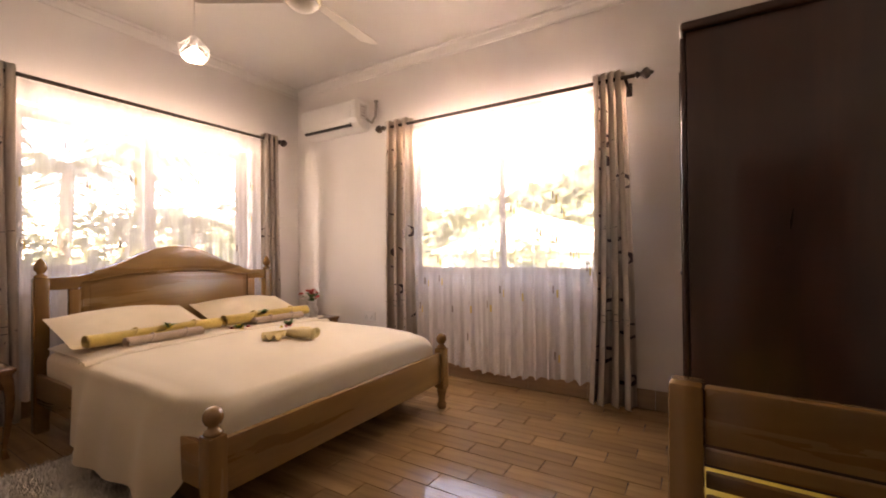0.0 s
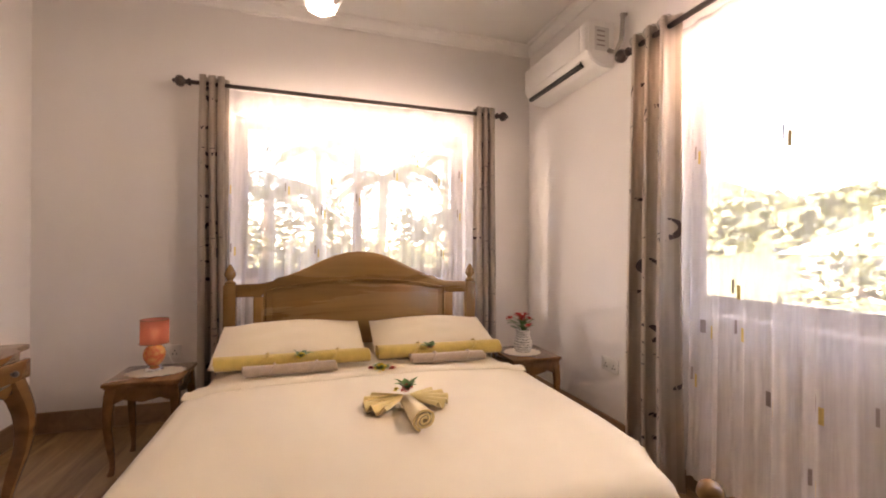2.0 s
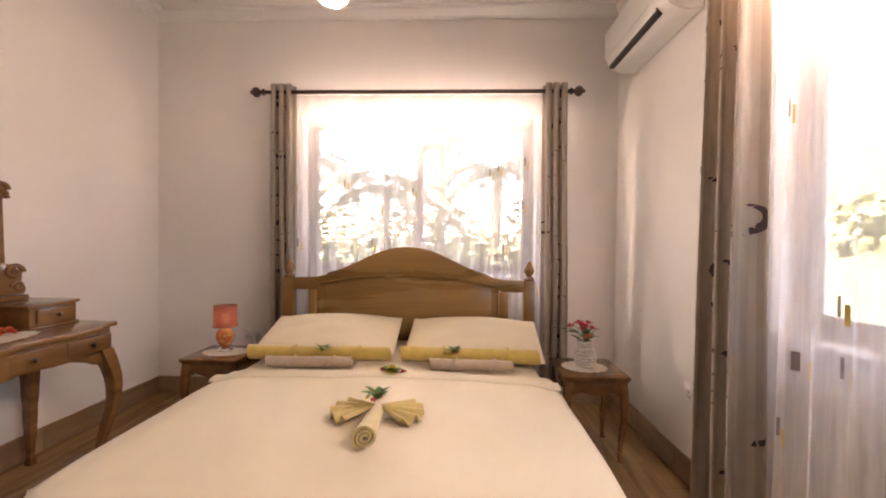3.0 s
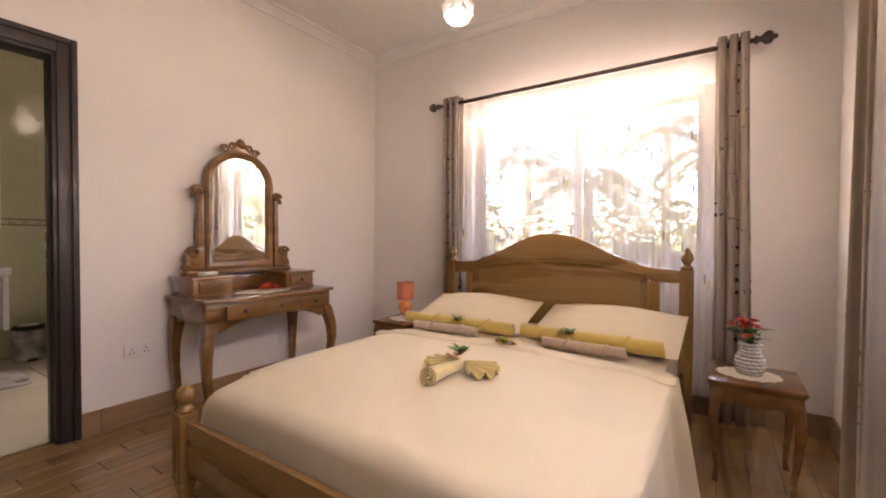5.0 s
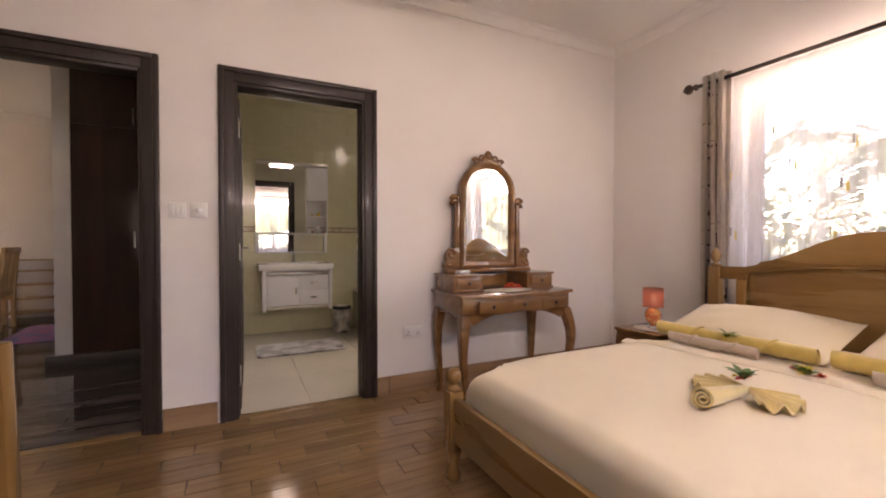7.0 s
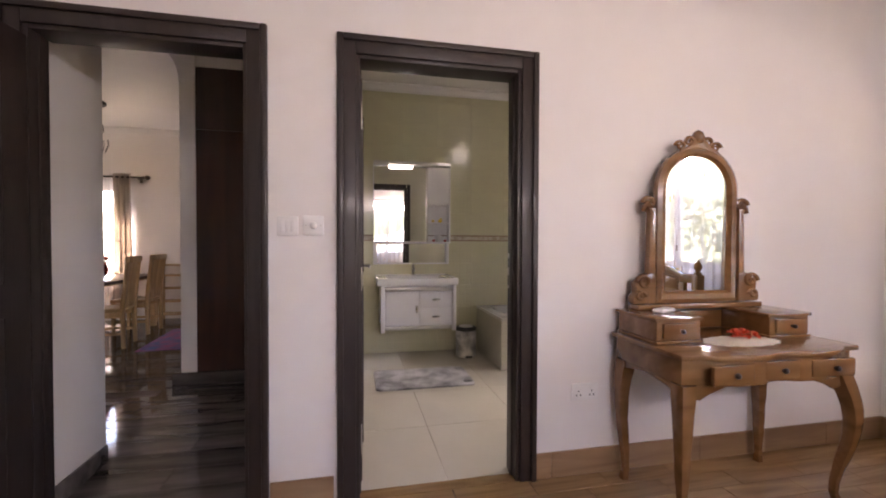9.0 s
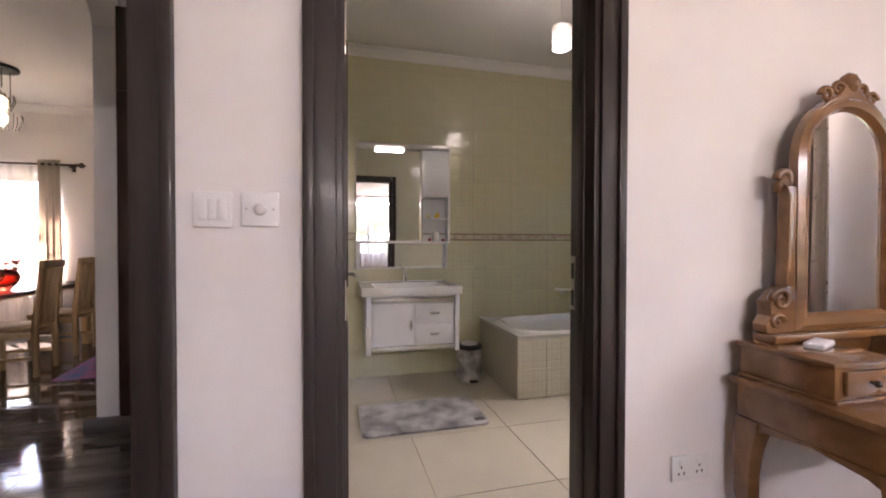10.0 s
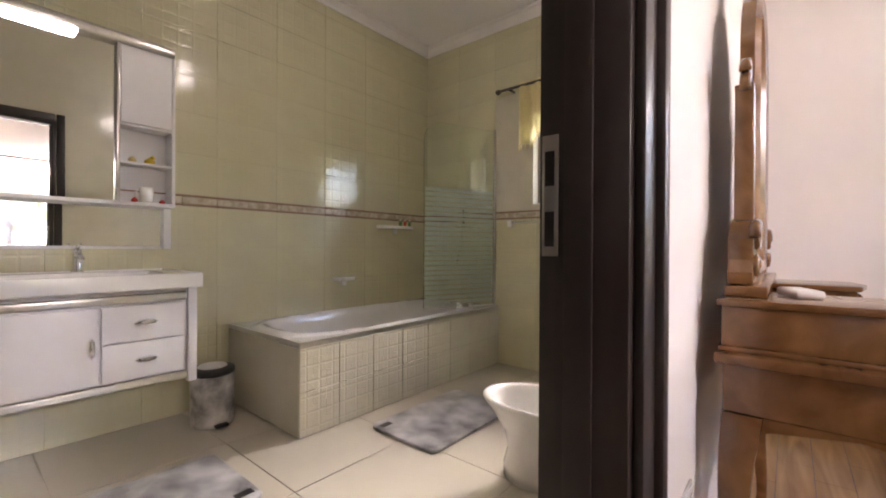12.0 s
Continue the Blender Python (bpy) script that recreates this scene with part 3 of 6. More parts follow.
ROD_OFF = 0.185
rod("curtain_rod", pose(-2.245, 0.84, 2.29, 0, 0, 90), 2.39, "dark turned wooden curtain rod over the bed window")
rod("curtain_rod", pose(-1.09, 3.355, 2.285), 2.36, "dark turned wooden curtain rod over the wide window")
G = "striped bedroom curtains"
curtain("curtain", pose(-2.245, 1.07, 0, 0, 0, 90), 0.165, 0.20, 2.335, 3, 1, "beige and grey striped eyelet curtain with dark rings", G)
curtain("curtain", pose(-2.245, 3.035, 0, 0, 0, 90), 0.165, 0.19, 2.335, 3, 2, "beige and grey striped eyelet curtain with dark rings", G)
curtain("curtain", pose(-0.835, 3.355, 0), 0.28, 0.30, 2.33, 3, 3, "striped eyelet curtain with dark rings, window glow in its colours", G, True)
curtain("curtain", pose(0.995, 3.355, 0), 0.19, 0.30, 2.33, 4, 4, "grey striped eyelet curtain with dark rings to the floor", G)
sheer("sheer_curtain", pose(-2.28, 1.09, 0, 0, 0, 90), 1.96, 2.275, 0.16, 17, 5, "white sheer voile curtain with gold dashes behind the bed")
sheer("sheer_curtain", pose(-0.82, 3.42, 0), 1.76, 2.27, 0.13, 15, 6, "white sheer voile curtain with gold and grey dashes")


# ---- the bed ----
bed = thing("bed", (0, 0, 0), "teak wooden double bed with cream sheets, made up", "bed")
POST = [(0.024, 0), (0.030, 0.006), (0.034, 0.03), (0.026, 0.05), (0.022, 0.075), (0.034, 0.12), (0.038, 0.135), (0.030, 0.145)]
CAP = [(0.030, 0.425), (0.036, 0.432), (0.030, 0.442), (0.020, 0.450), (0.018, 0.458), (0.030, 0.468), (0.037, 0.485), (0.037, 0.50), (0.030, 0.518), (0.016, 0.528), (0.004, 0.531)]
for y in (1.190, 2.826):
    bm = lathe(POST, 18)
    box(-0.036, 0.036, -0.036, 0.036, 0.145, 0.425, 0.005, 2, bm)
    add(bm, lathe(CAP, 18))
    bm.transform(pose(-0.054, y, 0))
    part("foot_post", bm, TEAKZ, bed, "turned post with ball finial")
HCAP = [(0.028, 0.965), (0.036, 0.972), (0.030, 0.982), (0.018, 0.99), (0.020, 1.0), (0.033, 1.02), (0.033, 1.04), (0.024, 1.062), (0.012, 1.082), (0.003, 1.092)]
for y in (1.217, 2.830):
    bm = box(-0.036, 0.036, -0.036, 0.036, 0.0, 0.965, 0.006)
    add(bm, lathe(HCAP, 18))
    bm.transform(pose(-2.03, y, 0))
    part("head_post", bm, TEAKZ, bed, "square post with pointed finial")
CREST = [(0.77, .965), (0.62, .970), (0.555, .985), (0.53, 1.005), (0.47, 1.018), (0.36, 1.065), (0.26, 1.115), (0.16, 1.157), (0.08, 1.174), (0, 1.18)]
yc = 2.023
full = [(-a, z) for a, z in CREST] + [(a, z) for a, z in CREST[-2::-1]]
low = [(0.77, .885), (0.62, .885), (0.60, .93), (0.45, .96), (0.25, .985), (0, .995)]
under = [(a, z) for a, z in low] + [(-a, z) for a, z in low[-2::-1]]


def in_y(bm, x):
    bm.transform(pose(x, yc, 0, 0, 0, 90))
    return bm


part("crest_rail", in_y(plate(full + under, -0.022, 0.022, 0.005), -2.03), TEAK, bed, "arched teak top rail")
panel = [(-0.60, .45), (0.60, .45), (0.60, .93), (0.45, .96), (0.25, .985), (0, .995), (-0.25, .985), (-0.45, .96), (-0.60, .93)]
part("head_panel", in_y(plate(panel, -0.008, 0.012, 0.0), -2.03), TEAK, bed, "grained teak headboard panel")
field = [(x * 0.93, .45 + (z - .45) * .95) for x, z in panel]
part("raised_field", in_y(plate(field, -0.014, -0.0085, 0.003), -2.03), TEAK, bed)
bead = [(-0.605, .47)] + [(x * 1.005, z - .004) for x, z in ((-0.60, .925), (-0.53, .94), (-0.45, .958), (-0.35, .973), (-0.25, .984), (-0.12, .992), (0, .995), (0.12, .992), (0.25, .984), (0.35, .973), (0.45, .958), (0.53, .94), (0.60, .925))] + [(0.605, .47)]
part("arch_moulding", in_y(tube([(x, -0.014, z) for x, z in bead], 0.009, 8), -2.03), TEAK, bed, "narrow rounded moulding along the arch")
for s in (-1, 1):
    part("stile", in_y(box(s * .635 - .035, s * .635 + .035, -0.02, 0.02, 0.35, 0.884, 0.004), -2.03), TEAKZ, bed)
part("lower_head_rail", in_y(box(-.77, .77, -0.02, 0.02, 0.25, 0.349, 0.004), -2.03), TEAK, bed)
part("foot_rail", box(-0.070, -0.038, 1.227, 2.789, 0.19, 0.40, 0.006), TEAK, bed)
part("side_rail", box(-1.993, -0.091, 1.190, 1.216, 0.19, 0.37, 0.005), TEAKX, bed)
part("side_rail", box(-1.993, -0.091, 2.800, 2.826, 0.19, 0.37, 0.005), TEAKX, bed)

MX0, MX1, MY0, MY1 = -1.98, -0.11, 1.222, 2.794
def bed_top(x, y):
    """Height of the made bed."""
    u, v = (x - MX0) / (MX1 - MX0), (y - MY0) / (MY1 - MY0)
    e = min(max(1 - u, 0) / 0.30, 1.0)
    s = min(max(min(v, 1 - v), 0) / 0.08, 1)
    return 0.545 + 0.02 * math.sin(math.pi * min(max(v, 0), 1)) - 0.040 * (1 - e) ** 2 - 0.02 * (1 - s) ** 2 + 0.004 * noise.noise(Vector((x * 3, y * 3, 0)))


mattress = thing("mattress", (0, 0, 0), "thick mattress in a cream fitted sheet on the bed", "mattress")
part("mattress_body", box(MX0, MX1, MY0, MY1, 0.26, 0.50, 0.05, 4), SHEET, mattress)
part("fitted_sheet", sheet(lambda u, v: Vector((MX0 + .02 + u * 0.80, MY0 + .01 + v * (MY1 - MY0 - .02), bed_top(MX0 + u * .8, MY0 + v * (MY1 - MY0)) - .002)), 20, 40, .003), SHEET, mattress, "taut cream fitted sheet")


spread = thing("bed_sheet", (0, 0, 0), "smooth cream top sheet hanging over the bed sides", "bed sheet")


def spread_at(u, v):
    """The top sheet: flat on the bed, rounded down behind the foot rail, hanging over both sides."""
    run = u * 1.40
    over = run - 1.205
    bend = min(max(over, 0) / 0.06, math.pi / 2)
    x = -1.36 + min(run, 1.205) + 0.06 * math.sin(bend)
    fall = 0.06 * (1 - math.cos(bend)) + max(over - 0.094, 0)
    f = min(max((x + 0.38) / 0.26, 0), 1)
    f = f * f * (3 - 2 * f)
    half = (MY1 - MY0) / 2 + 0.035 - 0.055 * f
    drop = 0.43 * (1 - 0.75 * f)
    arc = (v - 0.5) * 2 * (half + drop)
    ym = (MY0 + MY1) / 2
    if abs(arc) <= half:
        edge = min((half - abs(arc)) / 0.07, 1)
        y, z = ym + arc, bed_top(x, ym + arc) + 0.006 - fall - 0.018 * f * (1 - edge) ** 2
    else:
        s = math.copysign(1, arc)
        d = abs(arc) - half
        w = 0.022 * math.sin(x * 9 + 1.2 * s) + 0.014 * math.sin(x * 21 + s) + 0.012 * math.sin(x * 4.3)
        y = ym + s * (half + (0.012 + 0.14 * d * (0.7 + 0.5 * math.sin(x * 5 + s)) + w * min(d / 0.25, 1)) * (1 - 0.8 * f))
        z = max(bed_top(x, ym + s * half) + 0.006 - 1.01 * d - 0.018 * f - fall * max(0, 1 - d / 0.15), 0.03)
    return Vector((x, y, z))


part("sheet_cloth", sheet(spread_at, 72, 90, 0.004), SHEET, spread)


def fold_at(u, v):
    y = MY0 - 0.05 + v * (MY1 - MY0 + 0.10)
    a = u * math.pi
    return Vector((-1.245 + 0.008 - 0.02 * math.cos(a) + 0.06 * (u - .5), y, bed_top(-1.24, min(max(y, MY0), MY1)) + 0.008 + 0.014 * math.sin(a)))


part("turned_fold", sheet(fold_at, 8, 50, 0.004), SHEET, spread, "narrow turned-down fold")


def pillow(name, m, sx, sy, h, label):
    root = thing(name, m, label, "pillow", "bed pillows")

    def up(u, v, s):
        x, y = 2 * u - 1, 2 * v - 1
        e = max(0, (1 - abs(x) ** 2.6)) ** 0.62 * max(0, (1 - abs(y) ** 2.4)) ** 0.85
        pinch = 1 - 0.07 * (1 - abs(y) ** 2) * abs(x) ** 3
        py = 1 - 0.06 * (1 - abs(x) ** 2) * abs(y) ** 3
        wr = 0.006 * noise.noise(Vector((x * 3, y * 4, sx))) * e
        return Vector((x * sx * py, y * sy * pinch, s * h * e + wr))
    bm = bmesh.new()
    add(bm, sheet(lambda u, v: up(u, v, 1), 22, 28))
    add(bm, sheet(lambda u, v: up(u, v, -0.45), 22, 28))
    bmesh.ops.remove_doubles(bm, verts=bm.verts[:], dist=0.0008)
    part("pillow_case", smooth(bm, 80), SHEET, root)
    return root


pillow("pillow", pose(-1.72, 1.605, 0.645, 0, 17, 1), 0.24, 0.40, 0.086, "plump cream cotton pillow at the headboard")
pillow("pillow", pose(-1.72, 2.455, 0.640, 0, 17, -2), 0.24, 0.385, 0.082, "plump cream cotton pillow at the headboard")


def towel_roll(name, m, length, r, material, label, turns=2.6, twist=0.0):
    """A rolled towel lying along local y, with the spiral of its layers at the ends."""
    root = thing(name, m, label, "towel", "rolled towels")

    def at(u, v):
        a = u * turns * 2 * math.pi
        rr = r * (0.18 + 0.82 * u) * (1 + 0.03 * math.sin(8 * v + a))
        y = (v - 0.5) * length + 0.008 * math.sin(a + 2) + twist * (u - .7) * 0.05
        return Vector((rr * math.cos(a), y, r + rr * math.sin(a) * 0.94 - 0.0))
    part("towel_cloth", sheet(at, int(22 * turns), 14, 0.004), material, root)
    for k in (-0.22, 0.24):
        pts = [(r * 1.03 * math.cos(a), k * length + 0.05 * math.sin(a) * length, r + r * 0.97 * math.sin(a)) for a in [i * math.pi / 12 for i in range(-2, 15)]]
        part("folded_band", tube(pts, 0.005, 6), material, root)
    return root


zb = 0.566
towel_roll("rolled_towel", pose(-1.43, 1.63, zb, 0, 0, 1), 0.76, 0.048, TOWY, "thick yellow bath towel rolled up on the bed")
towel_roll("rolled_towel", pose(-1.43, 2.42, zb + .002, 0, 0, -2), 0.72, 0.050, TOWY, "thick yellow bath towel rolled up on the bed")
towel_roll("rolled_towel", pose(-1.315, 1.615, zb, 0, 0, 2), 0.43, 0.034, TOWB, "small beige hand towel rolled up on the bed")
towel_roll("rolled_towel", pose(-1.315, 2.43, zb + .002, 0, 0, -3), 0.41, 0.034, TOWB, "small beige hand towel rolled up on the bed")


def blossom(bm, r, rings=3, n=6):
    """A rose-like bloom of cupped petals."""
    for k in range(rings):
        rr = r * (k + 1) / rings
        for i in range(n):
            a = 2 * math.pi * (i + 0.5 * k) / n

            def at(u, v, a=a, rr=rr, k=k):
                w = (u - 0.5) * 1.5
                q = v
                return Vector((rr * (0.25 + 0.75 * q) * math.cos(a + w * .6), rr * (0.25 + 0.75 * q) * math.sin(a + w * .6), r * (0.7 - 0.16 * k) * q - r * 0.2 * k * q * q * abs(w)))
            add(bm, sheet(at, 3, 3))
    return bm


def leaf(bm, m, length, width):
    def at(u, v):
        w = width * math.sin(math.pi * min(max(v, 0.02), 0.98)) ** 0.8
        return Vector(((u - 0.5) * w, v * length, 0.15 * length * math.sin(v * 2.6) + abs(u - 0.5) * 0.25 * w))
    return add(bm, sheet(at, 2, 6), m)


def posy(name, m, blooms, leaves, label, seed, stem=None):
    """A small spray of silk flowers: blooms of (x, y, z, r, material)."""
    root = thing(name, m, label, "flower")
    rnd = random.Random(seed)
    for x, y, z, r, mt in blooms:
        bm = blossom(bmesh.new(), r)
        bm.transform(pose(x, y, z, rnd.uniform(-25, 25), rnd.uniform(-25, 25), rnd.uniform(0, 360)))
        part("bloom", bm, mt, root)
    for i in range(leaves):
        bm = leaf(bmesh.new(), pose(0, 0, 0.004, rnd.uniform(8, 42), 0, 360 * i / leaves + rnd.uniform(-20, 20)), rnd.uniform(0.045, 0.072), rnd.uniform(0.022, 0.034))
        part("leaf", bm, LEAF, root)
    return root


posy("flower_posy", pose(-1.235, 2.045, 0.576), [(0, 0, 0.014, 0.034, YELF), (0.01, 0.060, 0.012, 0.020, REDF), (-0.02, -0.045, 0.014, 0.015, REDF)], 14, "yellow silk rose with green leaves on the bed", 1)
posy("flower_posy", pose(-1.385, 1.66, 0.634), [(0, 0, 0.009, 0.022, YELF)], 6, "small yellow silk flower on a rolled towel", 2)
posy("flower_posy", pose(-1.385, 2.35, 0.636), [(0, 0, 0.008, 0.022, REDF)], 6, "small red silk flower on a rolled towel", 3)

# the fan-folded towel
fan_towel = thing("folded_towel", pose(-0.765, 2.075, 0.570, 0, 0, 0), "cream towel folded into a bow with a rolled tail", "towel")
for s in (-1, 1):
    def bow(u, v, s=s):
        a = radians(-36 + 84 * u)
        rr = 0.012 + 0.160 * v * (0.80 + 0.20 * math.sin(math.pi * u))
        pl = 0.013 * math.sin(u * 9 * math.pi) * (0.3 + 0.9 * v)
        return Vector((rr * math.sin(a), s * rr * math.cos(a), 0.026 + pl + 0.014 * (1 - v)))
    part("pleated_wing", sheet(bow, 40, 8, 0.005), TOWC, fan_towel)


def tail(u, v):
    a = u * 2.7 * 2 * math.pi
    r = (0.026 + 0.018 * v) * (0.2 + 0.8 * u)
    return Vector((0.01 + 0.25 * v, 0.004 * math.sin(a) + 0.01 * v, 0.044 + r * math.sin(a) * 0.95 - 0.016 * (1 - v)) ) + Vector((0, r * math.cos(a), 0))


part("rolled_tail", sheet(tail, 56, 10, 0.008), TOWC, fan_towel)
posy("flower_posy", pose(-0.748, 2.077, 0.634), [(0, 0, 0.008, 0.026, REDF), (-0.02, -0.04, 0.002, 0.012, YELF)], 10, "red silk rose with leaves on the folded towel", 4)


# ---- cabriole furniture ----
def cabriole(h, out, w=0.05):
    """A curved leg, knee towards +x +y by out, from the floor to h."""
    b = bmesh.new()
    rings, n = [], 12
    for i in range(n + 1):
        t = i / n
        z = h * t
        k = math.sin(math.pi * min(t / 0.98, 1.0) ** 1.7) * 1.0
        foot = 0.55 * max(0, 1 - t / 0.10)
        o = out * (k * 1.0 - 0.30 * math.sin(math.pi * max(0, 1 - t / .5) * .5) * (t < .5) + foot * 0.9)
        s = w * (0.36 + 0.64 * t ** 1.25) + 0.010 * max(0, 1 - t / 0.08)
        rings.append([b.verts.new((o + sx * s / 2, o + sy * s / 2, z)) for sx, sy in ((-1, -1), (1, -1), (1, 1), (-1, 1))])
    for p, q in zip(rings, rings[1:]):
        for i in range(4):
            b.faces.new((p[i], p[(i + 1) % 4], q[(i + 1) % 4], q[i]))
    b.faces.new(rings[0][::-1])
    b.faces.new(rings[-1])
    es = [e for e in b.edges if abs(e.verts[0].co.z - e.verts[1].co.z) > 0.004]
    bmesh.ops.bevel(b, geom=es, offset=0.006, segments=2, profile=0.5, affect="EDGES")
    return smooth(b, 40)


def knob(r=0.012):
    return lathe([(0.005, 0), (0.005, 0.008), (r, 0.012), (r * 1.05, 0.018), (r * 0.7, 0.024), (0.002, 0.026)], 12)


KNOBM = mat("dark_knob", (0.035, 0.02, 0.016), 0.3, vary=0.1, coat=0.4)


def nightstand(name, m, w, d, h, label):
    """Local x is depth towards the front, y along the wall; origin at the middle."""
    root = thing(name, m, label, "nightstand", "bedside tables")
    bm = box(-d / 2 - .012, d / 2 + .012, -w / 2 - .012, w / 2 + .012, h - 0.022, h, 0.006)
    box(-d / 2 - .004, d / 2 + .004, -w / 2 - .004, w / 2 + .004, h - 0.032, h - 0.0225, 0.003, 2, bm)
    part("tabletop", bm, DRESS, root)
    apr = 0.085
    ol = [(-w / 2 + .03, h - .033), (w / 2 - .03, h - .033), (w / 2 - .03, h - .033 - apr), (w / 4, h - .033 - apr * .72), (0, h - .033 - apr * .95), (-w / 4, h - .033 - apr * .72), (-w / 2 + .03, h - .033 - apr)]
    for x, rz in ((d / 2 - .012, 90), (-d / 2 + .012, 90)):
        b = plate(ol, -.008, .008, .002)
        b.transform(pose(x, 0, 0, 0, 0, rz))
        part("apron", b, DRESS, root)
    for y in (w / 2 - .012, -w / 2 + .012):
        b = plate([(x * (d - .06) / (w - .06), z) for x, z in ol], -.008, .008, .002)
        b.transform(pose(0, y, 0))
        part("apron", b, DRESS, root)
    for sx in (-1, 1):
        for sy in (-1, 1):
            b = cabriole(h - 0.033, 0.014, 0.05)
            b.transform(Matrix.Diagonal((sx, sy, 1, 1)))
            if sx * sy < 0:
                bmesh.ops.reverse_faces(b, faces=b.faces[:])
            b.transform(pose(sx * (d / 2 - .026), sy * (w / 2 - .026), 0))
            part("leg", b, DRESS, root, "curved cabriole leg")
    return root


nightstand("nightstand", pose(-1.865, 0.855, 0), 0.335, 0.33, 0.49, "dark wooden bedside table with curved legs under lamp")
nightstand("nightstand", pose(-1.735, 3.13, 0), 0.34, 0.35, 0.485, "dark wooden bedside table with curved legs under vase")


def doily(name, m, rx, ry, label):
    root = thing(name, m, label, "doily")

    def at(u, v):
        a = 2 * math.pi * u
        k = v * (1 + 0.05 * math.cos(16 * a)) if v > .7 else v
        return Vector((rx * k * math.cos(a), ry * k * math.sin(a), 0.002 + 0.001 * math.sin(30 * a) * v))
    part("lace", sheet(at, 64, 6, 0.002), LACE, root)
    return root


doily("doily", pose(-1.865, 0.87, 0.491), 0.10, 0.145, "cream lace doily under the bedside lamp")
doily("doily", pose(-1.73, 3.11, 0.486), 0.11, 0.13, "white lace doily under the vase")

tl = thing("table_lamp", pose(-1.885, 0.855, 0.4945), "lit bedside lamp with pink shade and mosaic glass base", "lamp")
part("foot", lathe([(0.046, 0), (0.048, 0.008), (0.040, 0.018), (0.022, 0.026)], 24), CHROME, tl, "chrome foot")
part("glass_body", lathe([(0.022, 0.0265), (0.040, 0.045), (0.054, 0.075), (0.057, 0.10), (0.050, 0.125), (0.036, 0.140), (0.012, 0.148)], 12), AMBER, tl, "amber and red mosaic glass body")
part("neck", lathe([(0.011, 0.1485), (0.011, 0.175), (0.005, 0.18)], 10), CHROME, tl)
part("shade", lathe([(0.070, 0.158), (0.070, 0.292)], 32, False), SHADEM, tl, "pink drum shade")
for z, r in ((0.158, 0.0745), (0.292, 0.0705)):
    part("shade_trim", tube([(r * math.cos(a), r * math.sin(a), z) for a in [i * math.pi / 16 for i in range(33)]], 0.002, 6), BORDER2, tl)
part("bulb", lathe([(0.008, 0.182), (0.02, 0.205), (0.022, 0.225), (0.012, 0.245), (0.002, 0.25)], 12), WARMB, tl)

vase = thing("vase", pose(-1.73, 3.115, 0.4895) @ Matrix.Diagonal((1.25, 1.25, 1.12, 1)), "white woven vase holding small red roses", "vase")
bm = bmesh.new()
for k in range(9):
    z = 0.008 + k * 0.015
    r = (0.034, 0.040, 0.043, 0.043, 0.040, 0.034, 0.028, 0.027, 0.031)[k]
    add(bm, tube([((r + 0.0025 * math.cos(12 * a + k * math.pi)) * math.cos(a), (r + 0.0025 * math.cos(12 * a + k * math.pi)) * math.sin(a), z) for a in [i * math.pi / 24 for i in range(49)]], 0.0085, 6))
part("woven_body", bm, WOVEN, vase)
bunch = thing("rose_bunch", pose(-1.73, 3.115, 0.597) @ Matrix.Diagonal((1.45, 1.45, 1.1, 1)), "bunch of small red silk roses with green leaves", "flowers")
rr = random.Random(5)
for i in range(13):
    a, q = rr.uniform(0, 6.28), rr.uniform(0.01, 0.085)
    x, y, z = q * math.cos(a), q * math.sin(a), 0.125 - q * 0.55 + rr.uniform(-.012, .02)
    part("stem", tube([(0, 0, 0), (x * .4, y * .4, z * .6), (x, y, z)], 0.0015, 5), LEAF, bunch)
    if i < 10:
        bm = blossom(bmesh.new(), 0.019, 2, 5)
        bm.transform(pose(x, y, z, rr.uniform(-30, 30), rr.uniform(-30, 30), 0))
        part("bloom", bm, REDF, bunch)
for i in range(26):
    bm = leaf(bmesh.new(), pose(rr.uniform(-.02, .02), rr.uniform(-.02, .02), rr.uniform(.03, .085), rr.uniform(-5, 45), 0, rr.uniform(0, 360)), rr.uniform(.04, .075), .022)
    part("leaf", bm, LEAF, bunch)


# ---- dressing table ----
DX, DTOP = -0.936, 0.770
dr = thing("dressing_table", pose(DX, 0, 0) @ Matrix.Diagonal((0.965, 1.06, 1, 1)), "carved dark wooden dressing table with small drawers", "dressing table")
front = [(-0.50, 0.50), (-0.40, 0.505), (-0.34, 0.545), (-0.22, 0.56), (-0.10, 0.555), (-0.05, 0.535), (0, 0.53), (0.05, 0.535), (0.10, 0.555), (0.22, 0.56), (0.34, 0.545), (0.40, 0.505), (0.50, 0.50)]


def slab(outline, z0, z1, bevel):
    b = plate([(x, y) for x, y in outline], -z1, -z0, bevel)
    b.transform(Matrix(((1, 0, 0, 0), (0, 0, 1, 0), (0, -1, 0, 0), (0, 0, 0, 1))))
    bmesh.ops.recalc_face_normals(b, faces=b.faces[:])
    return b


